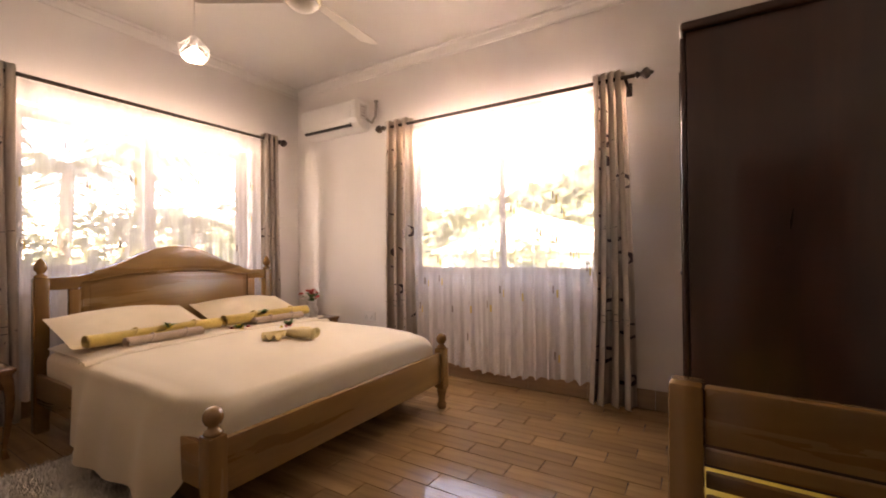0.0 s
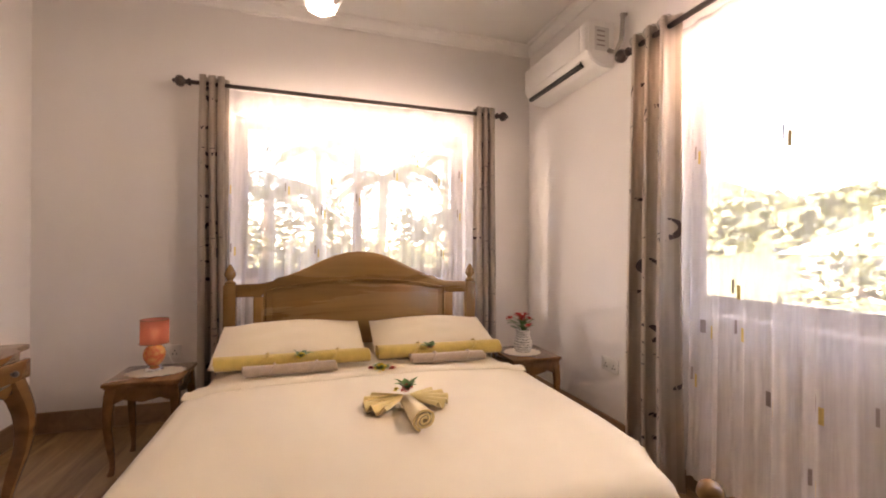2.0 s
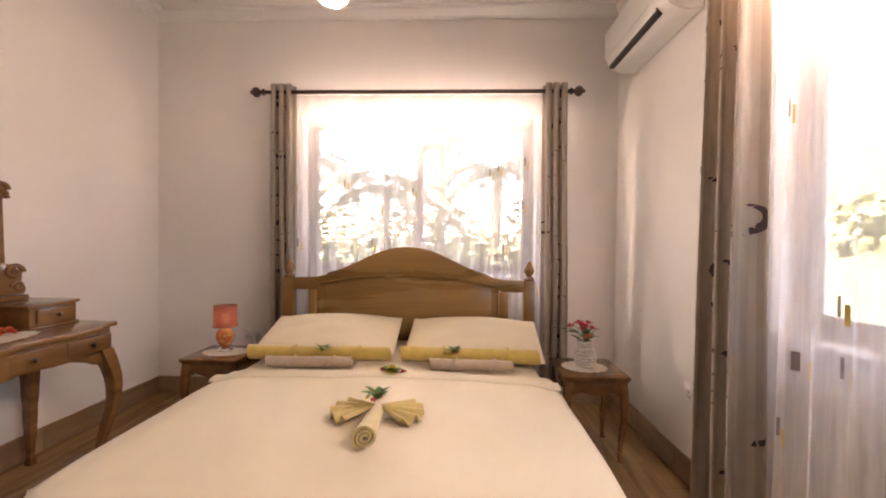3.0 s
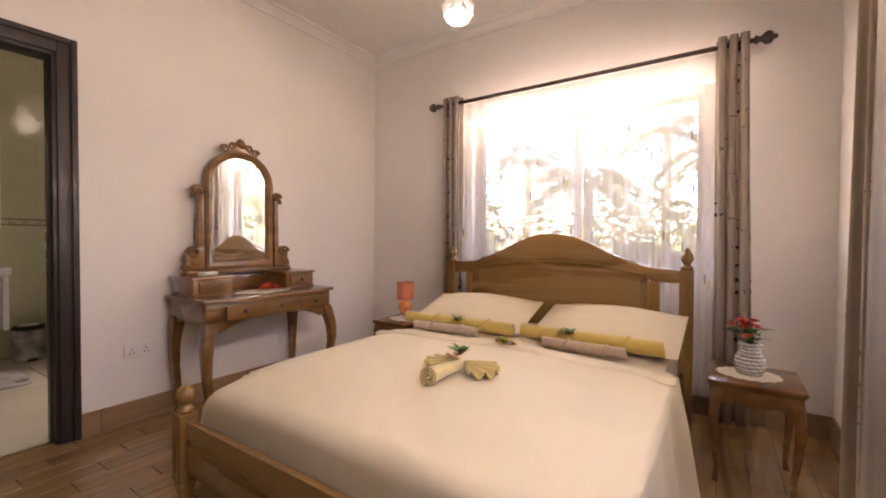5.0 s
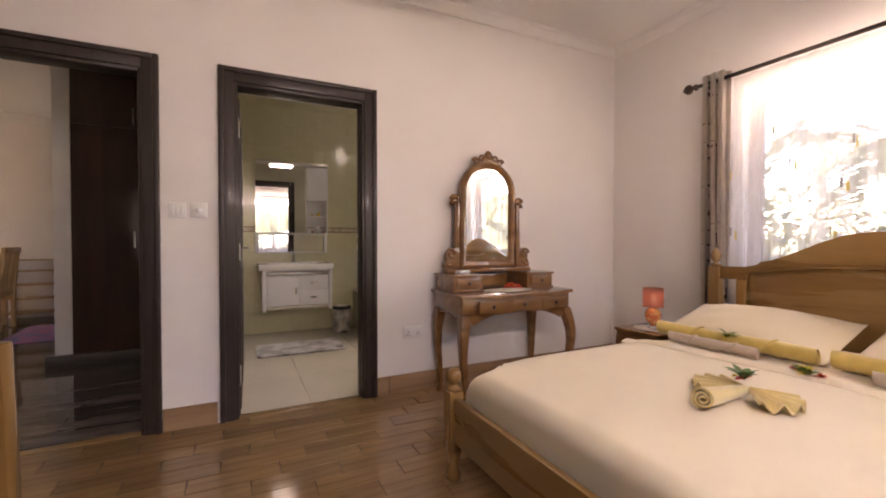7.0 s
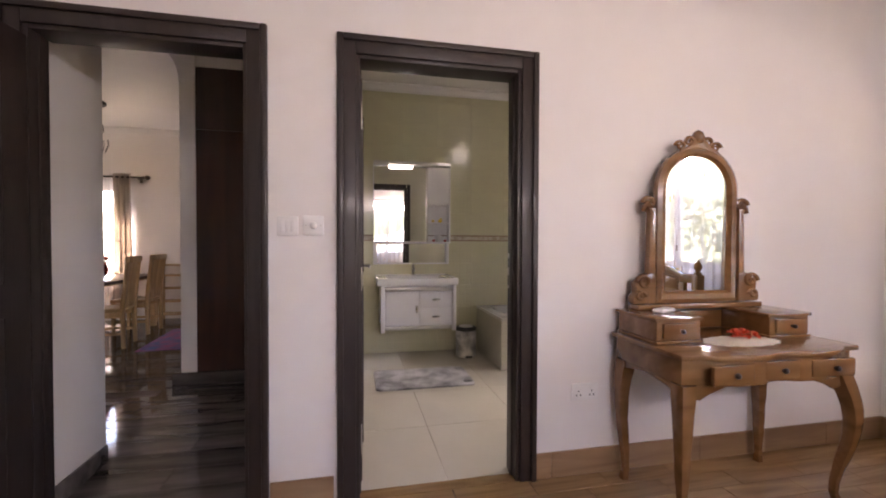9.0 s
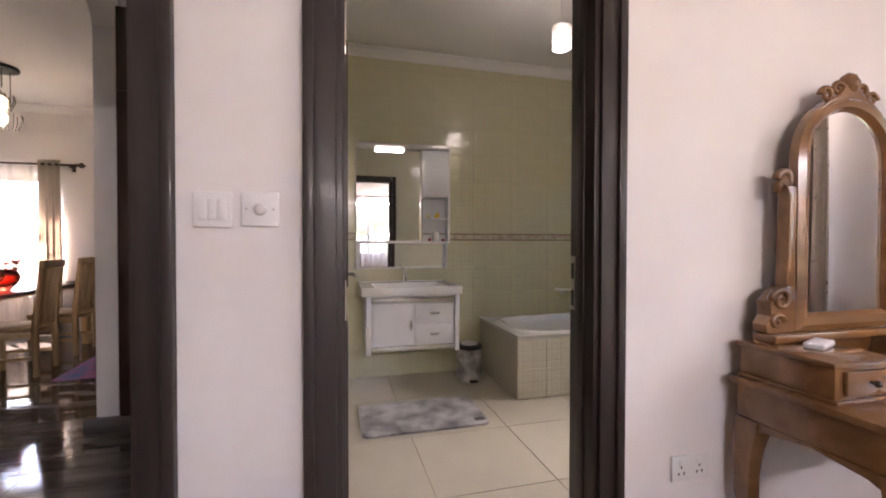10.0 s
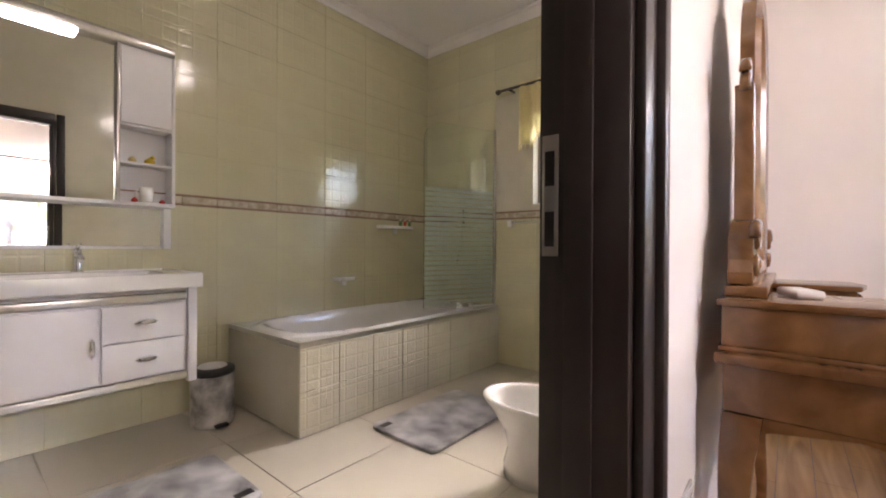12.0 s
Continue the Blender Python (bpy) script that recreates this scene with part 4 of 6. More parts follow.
part("tabletop", slab([(0.50, 0.035), (-0.50, 0.035)] + front, DTOP - 0.024, DTOP, 0.006), DRESS, dr, "glossy serpentine top")
inn = [(x * 0.955, y - 0.022) for x, y in front]
part("case", slab([(0.4775, 0.05), (-0.4775, 0.05)] + inn, DTOP - 0.135, DTOP - 0.0245, 0.004), DRESS, dr)
for cx, w, y, rz in ((-0.275, 0.23, 0.532, 4), (0, 0.26, 0.517, 0), (0.275, 0.23, 0.532, -4)):
    b = box(-w / 2, w / 2, -0.008, 0.012, DTOP - 0.118, DTOP - 0.038, 0.006)
    b.transform(pose(cx, y + .004, 0, 0, 0, -rz))
    d_ = part("drawer", b, DRESS, dr)
    k = knob()
    k.transform(pose(cx, y + 0.014, DTOP - 0.078, -90, 0, 0))
    part("drawer_knob", k, KNOBM, d_, "small dark knob")
ap = [(-0.44, 0), (0.44, 0), (0.44, -.055), (0.38, -.07), (0.33, -.045), (0.22, -.012), (0, -.004), (-0.22, -.012), (-0.33, -.045), (-0.38, -.07), (-0.44, -.055)]
b = plate([(x, z + DTOP - .136) for x, z in ap], 0.462, 0.480, 0.003)
part("front_apron", b, DRESS, dr)
for s in (-1, 1):
    b = plate([(-.20, 0), (.20, 0), (.20, -.065), (.13, -.03), (0, -.01), (-.13, -.03), (-.20, -.065)], -0.008, 0.008, 0.003)
    b.transform(pose(s * .465, .265, DTOP - .136, 0, 0, 90))
    part("side_apron", b, DRESS, dr)
    for yy, sy in ((0.455, 1), (0.085, -1)):
        b = cabriole(DTOP - 0.136, 0.038 if sy > 0 else 0.014, 0.074)
        b.transform(Matrix.Diagonal((s, sy, 1, 1)))
        if s * sy < 0:
            bmesh.ops.reverse_faces(b, faces=b.faces[:])
        b.transform(pose(s * 0.445, yy, 0))
        part("leg", b, DRESS, dr, "curved cabriole leg")
    # small drawer boxes on the top
    bx = part("drawer_box", box(s * .335 - .125, s * .335 + .125, 0.045, 0.315, DTOP + .012, DTOP + .105, 0.004), DRESS, dr)
    part("box_foot", box(s * .335 - .132, s * .335 + .132, 0.04, 0.325, DTOP + .0005, DTOP + .0118, 0.003), DRESS, bx)
    part("box_top", slab([(s * .335 + .14, .037), (s * .335 - .14, .037), (s * .335 - .14, .322), (s * .335 - .07, .334), (s * .335, .345), (s * .335 + .07, .334), (s * .335 + .14, .322)], DTOP + .1055, DTOP + .122, .004), DRESS, bx)
    b = box(s * .335 - .095, s * .335 + .095, 0.3155, 0.328, DTOP + .025, DTOP + .095, 0.005)
    part("small_drawer", b, DRESS, bx)
    k = knob(0.010)
    k.transform(pose(s * .335, .328, DTOP + .06, -90, 0, 0))
    part("drawer_knob", k, KNOBM, bx, "small dark knob")
part("back_board", box(-.209, .209, .04, .055, DTOP + .001, DTOP + .10, .003), DRESS, dr)
part("mirror_base", box(-.405, .405, .045, .125, DTOP + .1225, DTOP + .150, .005), DRESS, dr)
ZM, RA, ZA = DTOP + .152, 0.225, 1.53
MW = 1.17                     # breadth of the mirror and its carving
mo = [(-RA, ZM)] + [(-RA * math.cos(a), ZA + RA * 1.05 * math.sin(a)) for a in [i * math.pi / 20 for i in range(21)]] + [(RA, ZM)]
mi = [(-RA + .052, ZM + .062)] + [(-(RA - .052) * math.cos(a), ZA + (RA - .052) * 1.06 * math.sin(a)) for a in [i * math.pi / 20 for i in range(21)]] + [(RA - .052, ZM + .062)]
mb = bmesh.new()
n = len(mo)
prof = [(0.0, 0.062), (0.0, 0.092), (0.35, 0.104), (0.75, 0.098), (1.0, 0.080), (1.0, 0.062)]
loops = [[mb.verts.new((o[0] + (i_[0] - o[0]) * t, y, o[1] + (i_[1] - o[1]) * t)) for o, i_ in zip(mo, mi)] for t, y in prof]
for a, b_ in zip(loops, loops[1:] + loops[:1]):
    for i in range(n):
        mb.faces.new((a[i], a[(i + 1) % n], b_[(i + 1) % n], b_[i]))
bmesh.ops.recalc_face_normals(mb, faces=mb.faces[:])
mf = part("mirror_frame", smooth(mb, 35), DRESS, dr, "arched wooden mirror frame")
mf.scale.x = MW
mg = bmesh.new()
mg.faces.new([mg.verts.new((x, 0.078, z)) for x, z in mi])
ext = bmesh.ops.extrude_face_region(mg, geom=mg.faces[:])
for g in ext["geom"]:
    if isinstance(g, bmesh.types.BMVert):
        g.co.y = 0.064
bmesh.ops.recalc_face_normals(mg, faces=mg.faces[:])
part("mirror_glass", mg, MIRROR, mf, "bevelled mirror glass")


def scroll(cx, cz, r, turns, y, s, w=0.014):
    pts = []
    for i in range(26):
        t = i / 25
        a = t * turns * 2 * math.pi
        q = r * (1 - 0.85 * t)
        pts.append((cx + s * q * math.cos(a), y, cz + q * math.sin(a)))
    return tube(pts, w, 8, [w * (1 - 0.5 * i / 25) for i in range(26)])


for s in (-1, 1):
    up = [(s * .232, ZM), (s * .275, ZM), (s * .268, 1.15), (s * .262, 1.40), (s * .275, 1.43), (s * .232, 1.43)]
    part("mirror_post", plate(up, .055, .095, .004), DRESS, dr).scale.x = MW
    bm = scroll(s * .262, 1.455, .034, 1.4, .078, s, .013)
    add(bm, tube([(s * .245, .078, 1.43), (s * .27, .078, 1.46), (s * .285, .078, 1.44), (s * .292, .078, 1.41)], .012, 8))
    part("carved_ear", bm, DRESS, dr, "carved leaf scroll").scale.x = MW
    bm = plate([(s * .232, ZM), (s * .35, ZM), (s * .355, ZM + .03), (s * .335, ZM + .06), (s * .34, ZM + .11), (s * .30, ZM + .15), (s * .26, ZM + .165), (s * .232, ZM + .15)], .05, .10, .006)
    add(bm, scroll(s * .30, ZM + .115, .040, 1.5, .102, s, .012))
    add(bm, scroll(s * .315, ZM + .04, .028, 1.3, .102, -s, .010))
    part("carved_scroll", bm, DRESS, dr, "carved leaf scroll").scale.x = MW
bm = plate([(-.15, 1.70), (-.10, 1.745), (-.06, 1.765), (-.03, 1.80), (0, 1.835), (.03, 1.80), (.06, 1.765), (.10, 1.745), (.15, 1.70), (.08, 1.735), (0, 1.752), (-.08, 1.735)], .058, .098, .004)
for s in (-1, 1):
    add(bm, scroll(s * .10, 1.765, .028, 1.4, .085, s, .010))
    add(bm, scroll(s * .055, 1.79, .026, 1.3, .088, -s, .010))
add(bm, lathe([(0.003, 1.77), (0.026, 1.79), (0.032, 1.815), (0.022, 1.842), (0.004, 1.856)], 12), pose(0, .082, 0))
part("carved_crest", bm, DRESS, dr, "carved flower crest").scale.x = MW
doily("doily", pose(DX + .0, 0.36, DTOP + .001, 0, 0, 90), 0.10, 0.20, "white lace doily on the dressing table")
posy("flower_posy", pose(DX - .08, 0.30, DTOP + .006), [(0, 0, .012, .04, ORANGEF), (.05, .02, .008, .032, ORANGEF), (-.045, .02, .008, .03, ORANGEF), (.01, -.04, .01, .03, ORANGEF)], 4, "orange-red silk flowers lying on a doily", 8)
soap = thing("soap_bar", pose(DX + .285, 0.19, DTOP + .1225, 0, 0, 20), "small white wrapped soap on the dressing table", "soap")
part("soap_body", box(-.06, .06, -.028, .028, 0, .02, .008, 3), WHITE, soap)


# ---- bedroom fittings ----
STICKER = mat("sticker_paper", (.62, .61, .60), .5, vary=.05)
ac = thing("air_conditioner", pose(-1.735, N, 2.36), "white wall-mounted split air conditioner", "air conditioner")
prof = [(0, 0), (-.10, 0), (-.165, .03), (-.200, .085), (-.205, .26), (-.17, .285), (0, .29)]
bm = bmesh.new()
ra = [bm.verts.new((-.40, y, z)) for y, z in prof]
rb = [bm.verts.new((.40, y, z)) for y, z in prof]
for i in range(len(prof)):
    j = (i + 1) % len(prof)
    bm.faces.new((ra[i], ra[j], rb[j], rb[i]))
bm.faces.new(ra[::-1])
bm.faces.new(rb)
bmesh.ops.recalc_face_normals(bm, faces=bm.faces[:])
bmesh.ops.bevel(bm, geom=bm.edges[:], offset=.008, segments=2, affect="EDGES")
part("housing", smooth(bm), WHITE, ac)
part("front_panel", box(-.385, .33, -.211, -.2055, .09, .262, .002), WHITE, ac)
part("side_panel", box(.335, .392, -.211, -.2055, .09, .262, .002), WHITE, ac)
part("energy_label", box(.4005, .4015, -.150, -.045, .095, .245), STICKER, ac, "grey and white printed sticker")
for z in (.215, .185, .155, .125):
    part("printed_bar", box(.4017, .4022, -.135, -.075, z, z + .009), PRINT_G, ac)
for k, z in enumerate((.030, .052)):
    b = box(-.36, .30, -.004, .004, -.008, .008, .002)
    b.transform(pose(0, -.172 - k * .014, z, 35, 0, 0))
    part("louvre", b, BLACK if k == 0 else WHITE, ac, "open air louvre")
part("air_slot", box(-.365, .305, -.186, -.155, .022, .06, .004), BLACK, ac, "dark air outlet slot")
pipe = thing("pipe_cover", pose(-1.235, N, 2.40), "white refrigerant pipe beside the air conditioner", "pipe")
part("pipe_bend", tube([(-.09, -.05, .06), (-.03, -.05, .02), (.015, -.045, .08), (.02, -.04, .20), (.0, -.03, .24), (0, .0, .245)], .014), mat("grey_pipe", (.35, .32, .29), .6), pipe)

pend = thing("pendant_lamp", pose(-1.24, 1.747, 0), "lit pendant lamp with white wire cage shade", "lamp")
part("cord", tube([(0, 0, 2.50), (0, 0, CEIL - .02)], .003, 6), WHITE, pend)
part("ceiling_rose", lathe([(.045, CEIL - .001), (.045, CEIL - .012), (.02, CEIL - .03)], 16), WHITE, pend)
part("bulb_holder", lathe([(.022, 2.50), (.022, 2.45), (.016, 2.44)], 12), WHITE, pend)
part("bulb", lathe([(.015, 2.44), (.055, 2.40), (.072, 2.375), (.068, 2.366), (.01, 2.362)], 20), BULB, pend, "glowing flat lamp disc")
top = [(.03 * math.cos(i * math.pi / 3), .03 * math.sin(i * math.pi / 3), 2.50) for i in range(6)]
mid = [(.098 * math.cos((i + .5) * math.pi / 3), .098 * math.sin((i + .5) * math.pi / 3), 2.42) for i in range(6)]
lowr = [(.066 * math.cos(i * math.pi / 3), .066 * math.sin(i * math.pi / 3), 2.36) for i in range(6)]
for i in range(6):
    for p, q in ((top[i], top[i - 1]), (top[i], mid[i]), (top[i], mid[i - 1]), (mid[i], mid[i - 1]), (mid[i], lowr[i]), (mid[i - 1], lowr[i]), (lowr[i], lowr[i - 1])):
        part("cage_wire", tube([p, q], .003, 6), WHITE, pend)

fan = thing("ceiling_fan", pose(-0.317, 1.841, 0), "white three-blade ceiling fan at rest", "fan")
part("canopy", lathe([(.06, CEIL - .001), (.06, CEIL - .03), (.02, CEIL - .06)], 20), SHELLF, fan)
part("down_rod", lathe([(.012, 2.60), (.012, CEIL - .05)], 10), SHELLF, fan)
part("motor", lathe([(.03, 2.605), (.085, 2.60), (.105, 2.575), (.105, 2.53), (.095, 2.505)], 28), SHELLF, fan)
part("hub_band", lathe([(.096, 2.5045), (.10, 2.495), (.092, 2.48), (.085, 2.475)], 28), GOLD, fan, "champagne metal band")
part("hub_cap", lathe([(.084, 2.4745), (.075, 2.462), (.04, 2.452), (.003, 2.450)], 28), SHELLF, fan)
for k in range(3):
    a = 94 + 120 * k
    def blade(u, v):
        w = (.052 + .022 * u) * (1 - .25 * max(0, u - .93) / .07)
        return Vector((.12 + .49 * u, (v - .5) * 2 * w, 2.535 + (v - .5) * .045))
    b = sheet(blade, 16, 6, .006)
    b.transform(pose(0, 0, 0, 0, 0, a))
    part("blade", b, SHELLF, fan)
    b = box(.07, .17, -.02, .02, 2.528, 2.538, .003)
    b.transform(pose(0, 0, 0, 0, 0, a))
    part("blade_iron", b, SHELLF, fan)


def wall_plate(name, m, w, h, kind, label):
    """A plate on a wall; local x along the wall, y into the room."""
    root = thing(name, m, label, "switch" if kind != "socket" else "socket")
    part("plate", box(-w / 2, w / 2, 0, .009, -h / 2, h / 2, .003), WHITE, root)
    if kind == "switch":
        for k in range(3):
            b = box(-w * .36 + k * w * .245, -w * .36 + k * w * .245 + w * .22, .0092, .013, -h * .3, h * .3, .002)
            part("rocker", b, WHITE, root)
    elif kind == "dimmer":
        b = lathe([(.016, 0), (.014, .016), (.004, .018)], 16)
        b.transform(pose(0, .009, 0, -90, 0, 0))
        part("dial", b, WHITE, root)
        for s in (-1, 1):
            part("screw", box(s * w * .36 - .003, s * w * .36 + .003, .0092, .0105, -.003, .003), STEEL, root)
    else:
        for s in (-1, 1):
            part("rocker", box(s * w * .25 - .010, s * w * .25 + .010, .0092, .012, h * .1, h * .34, .002), WHITE, root)
            for dx, dz in ((0, .004), (-.011, -.018), (.011, -.018)):
                part("socket_hole", box(s * w * .25 + dx - .003, s * w * .25 + dx + .003, .0091, .0096, dz - .005, dz + .005), BLACK, root)
    return root


wall_plate("light_switch", pose(1.186, .0005, 1.316), .092, .09, "switch", "white three-gang light switch on the wall")
wall_plate("fan_dimmer", pose(1.073, .0005, 1.319), .092, .09, "dimmer", "white fan speed dial on the wall")
wall_plate("wall_socket", pose(-.323, .0005, .445), .155, .09, "socket", "white double socket low on the wall")
wall_plate("wall_socket", pose(-1.352, N - .0005, .466, 0, 0, 180), .15, .09, "socket", "white double socket low on the wall")
wall_plate("wall_socket", pose(W + .0005, .77, .48, 0, 0, -90), .15, .09, "socket", "white double socket above the bedside table")
cable = thing("lamp_cable", pose(0, 0, 0), "thin white lamp cable hanging behind the bedside table", "cable")
part("cord", tube([(-1.94, .855, .497), (-2.06, .85, .48), (-2.10, .85, .36), (-2.12, .90, .22), (-2.20, .98, .16), (-2.30, .9, .25), (W + .012, .77, .47)], .003, 6), WHITE, cable)

ward = thing("wardrobe", pose(0, 0, 0), "tall dark brown wooden wardrobe against the wall", "wardrobe")
WX, WY = 1.482, 2.18
part("carcass", box(WX, E - .02, WY, WY + 1.25, .06, 1.955, .004), WARD, ward)
part("plinth", box(WX + .03, E - .03, WY + .02, WY + 1.23, 0, .0595, .003), WARD, ward)
part("top_moulding", box(WX - .02, E - .015, WY - .02, WY + 1.27, 1.9555, 1.990, .010, 3), WARD, ward)
for k in range(2):
    y0 = WY + .01 + k * .617
    d_ = part("wardrobe_door", box(WX - .022, WX - .001, y0, y0 + .612, .09, 1.94, .004), WARD, ward)
    part("door_panel", box(WX - .028, WX - .0225, y0 + .08, y0 + .53, .18, 1.84, .006), WARD, d_)
    kk = knob(.013)
    kk.transform(pose(WX - .022, y0 + (.57 if k == 0 else .04), 0.99, 0, -90, 0))
    part("wardrobe_knob", kk, KNOBM, d_)

# the chair before the wardrobe
ch = thing("chair", pose(1.455, 1.285, 0, 0, 0, -3) @ Matrix.Diagonal((1, 1, .978, 1)), "teak chair with slatted back and yellow cushion", "chair")
CW = .44
for x in (.03, CW - .03):
    pts = [(0, 0), (.075, 0), (.075, .40), (.062, .62), (.04, .853), (-.03, .853), (-.012, .62), (0, .40)]
    b = plate([(-y, z) for y, z in pts], x - .03, x + .03, .006)
    b.transform(pose(0, .02, 0, 0, 0, 90) @ Matrix.Diagonal((1, -1, 1, 1)))
    bmesh.ops.recalc_face_normals(b, faces=b.faces[:])
    bl = part("back_post", b, TEAKZ, ch)
part("top_rail", box(.062, CW - .062, -.010, .022, .735, .850, .006), TEAKX, ch)
for k in range(4):
    part("back_slat", box(.062, CW - .062, .004, .022, .545 + k * .048, .576 + k * .048, .004), TEAKX, ch)
part("seat", box(.0, CW, .085, .50, .40, .435, .008), TEAKX, ch)
for x in (.03, CW - .03):
    part("front_leg", box(x - .025, x + .025, .44, .49, 0, .3995, .004), TEAKZ, ch)
    part("side_stretcher", box(x - .012, x + .012, .08, .44, .18, .22, .003), TEAKX, ch)
cu = thing("seat_cushion", pose(1.455, 1.285, .426, 0, 0, -3), "flat yellow cushion on the chair", "cushion")
part("pad", box(.015, CW - .015, .10, .485, .001, .04, .016, 3), CUSH, cu)

rug = thing("bedside_rug", pose(-1.02, .93, 0), "shaggy white rug beside the bed", "rug")
rnd = random.Random(3)
bm = bmesh.new()
for i in range(7500):
    x, y = rnd.uniform(-.42, .42), rnd.uniform(-.29, .29)
    h, a, l = rnd.uniform(.018, .034), rnd.uniform(0, 6.28), rnd.uniform(.004, .018)
    w = .0028
    p = Vector((x, y, .006))
    q = Vector((x + l * math.cos(a), y + l * math.sin(a), h))
    s = Vector((-math.sin(a), math.cos(a), 0)) * w
    vs = [bm.verts.new(v) for v in (p - s, p + s, q)]
    bm.faces.new(vs)
part("shag_top", bm, FLUFF, rug)
part("backing", box(-.42, .42, -.29, .29, .002, .008, .002), FLUFF, rug)


# ---- bathroom ----
van = thing("vanity_unit", pose(.252, BS, 0.01), "white wall-hung bathroom vanity with drawers", "vanity")
part("cabinet_body", box(-.375, .375, .001, .50, .36, .795, .004), LACQ, van)
for x in (-.385, .345):
    part("front_stile", box(x, x + .04, .49, .525, .325, .80, .005), LACQ, van)
part("top_rail_trim", box(-.344, .344, .501, .522, .735, .775, .010, 3), STEEL, van, "silver trim strip")
part("bottom_rail_trim", box(-.344, .344, .501, .525, .345, .385, .010, 3), STEEL, van, "silver trim strip")
for nm, x0, x1, z0, z1, hx, hz, up in (("cabinet_door", .0, .335, .39, .725, .028, .555, True), ("vanity_drawer", -.335, -.005, .562, .725, -.17, .645, False), ("vanity_drawer", -.335, -.005, .39, .557, -.17, .475, False)):
    bm = box(x0 + .004, x1 - .004, .501, .517, z0, z1, .003)
    d_ = part(nm, bm, LACQ, van)
    b = lathe([(.003, -.045), (.012, -.03), (.016, 0), (.012, .03), (.003, .045)], 12)
    b.transform(pose(hx, .529, hz, 0, 0 if up else 90, 0))
    part("pull_handle", b, CHROME, d_, "chrome oval handle")
basin = thing("wash_basin", pose(.268, BS, 0.01), "white ceramic basin slab on the vanity", "basin")


def basin_top(u, v):
    x, y = (u - .5) * .815, .003 + v * .58
    e = max(abs(x) / .29, abs(y - .33) / .19)
    dip = .085 * max(0, 1 - e ** 4) ** .6 if e < 1 else 0
    return Vector((x, y, .862 - dip))


bm = sheet(basin_top, 60, 44)
part("bowl", bm, CERAMIC, basin)
for x0, x1, y0, y1 in ((-.4075, .4075, .56, .583), (-.4075, -.395, .003, .5598), (.395, .4075, .003, .5598), (-.3948, .3948, .003, .02)):
    part("rim", box(x0, x1, y0, y1, .797, .868, .006, 3), CERAMIC, basin)
tap = thing("basin_tap", pose(.262, BS + .10, .873), "chrome single-lever basin tap", "tap")
part("tap_body", lathe([(.026, 0), (.024, .01), (.019, .02), (.018, .085), (.02, .10), (.016, .115)], 16), CHROME, tap)
part("spout", tube([(0, .0, .07), (0, .06, .085), (0, .105, .075), (0, .115, .06)], .012, 12), CHROME, tap)
part("lever", tube([(0, 0, .115), (0, .02, .128), (0, .07, .140)], .008, 8), CHROME, tap)

mc = thing("mirror_cabinet", pose(.265, BS, 0.006), "white bathroom mirror cabinet with shelves and lamp", "mirror cabinet")
part("canopy", box(-.425, .425, .001, .14, 2.065, 2.115, .016, 3), STEEL, mc, "silver canopy strip")
part("back_panel", box(-.425, .425, .001, .012, .985, 2.064, .002), LACQ, mc)
mm = part("mirror_glass", box(-.155, .42, .085, .089, 1.24, 2.06), MIRROR, mc, "clear mirror pane")
part("mirror_box", box(-.155, .42, .0125, .0845, 1.24, 2.06, .002), LACQ, mc)
part("lower_mirror", box(-.39, .385, .0125, .016, 1.0, 1.215), MIRROR, mc, "low mirror strip")
part("bottom_shelf", box(-.425, .425, .0125, .13, 1.217, 1.237, .003), LACQ, mc)
for x in (-.425, .388):
    part("bracket_end", box(x, x + .037, .0125, .05, .985, 1.2165, .003), LACQ, mc)
part("side_panel", box(-.425, -.408, .0125, .12, 1.2375, 2.064, .002), LACQ, mc)
part("side_panel", box(-.172, -.157, .0125, .12, 1.2375, 2.064, .002), STEEL, mc)
part("upper_door", box(-.407, -.173, .105, .121, 1.655, 2.062, .003), LACQ, mc)
for z in (1.44, 1.64):
    part("shelf", box(-.4075, -.1725, .0125, .115, z, z + .012, .002), LACQ, mc)
for y in (.098, .128):
    b = lathe([(.004, -.13), (.009, -.12), (.010, -.11), (.010, .11), (.009, .12), (.004, .13)], 14)
    b.transform(pose(.13, y, 2.052, 0, 90, 0))
    part("light_tube", b, BULB, mc, "glowing lamp tube under the canopy")
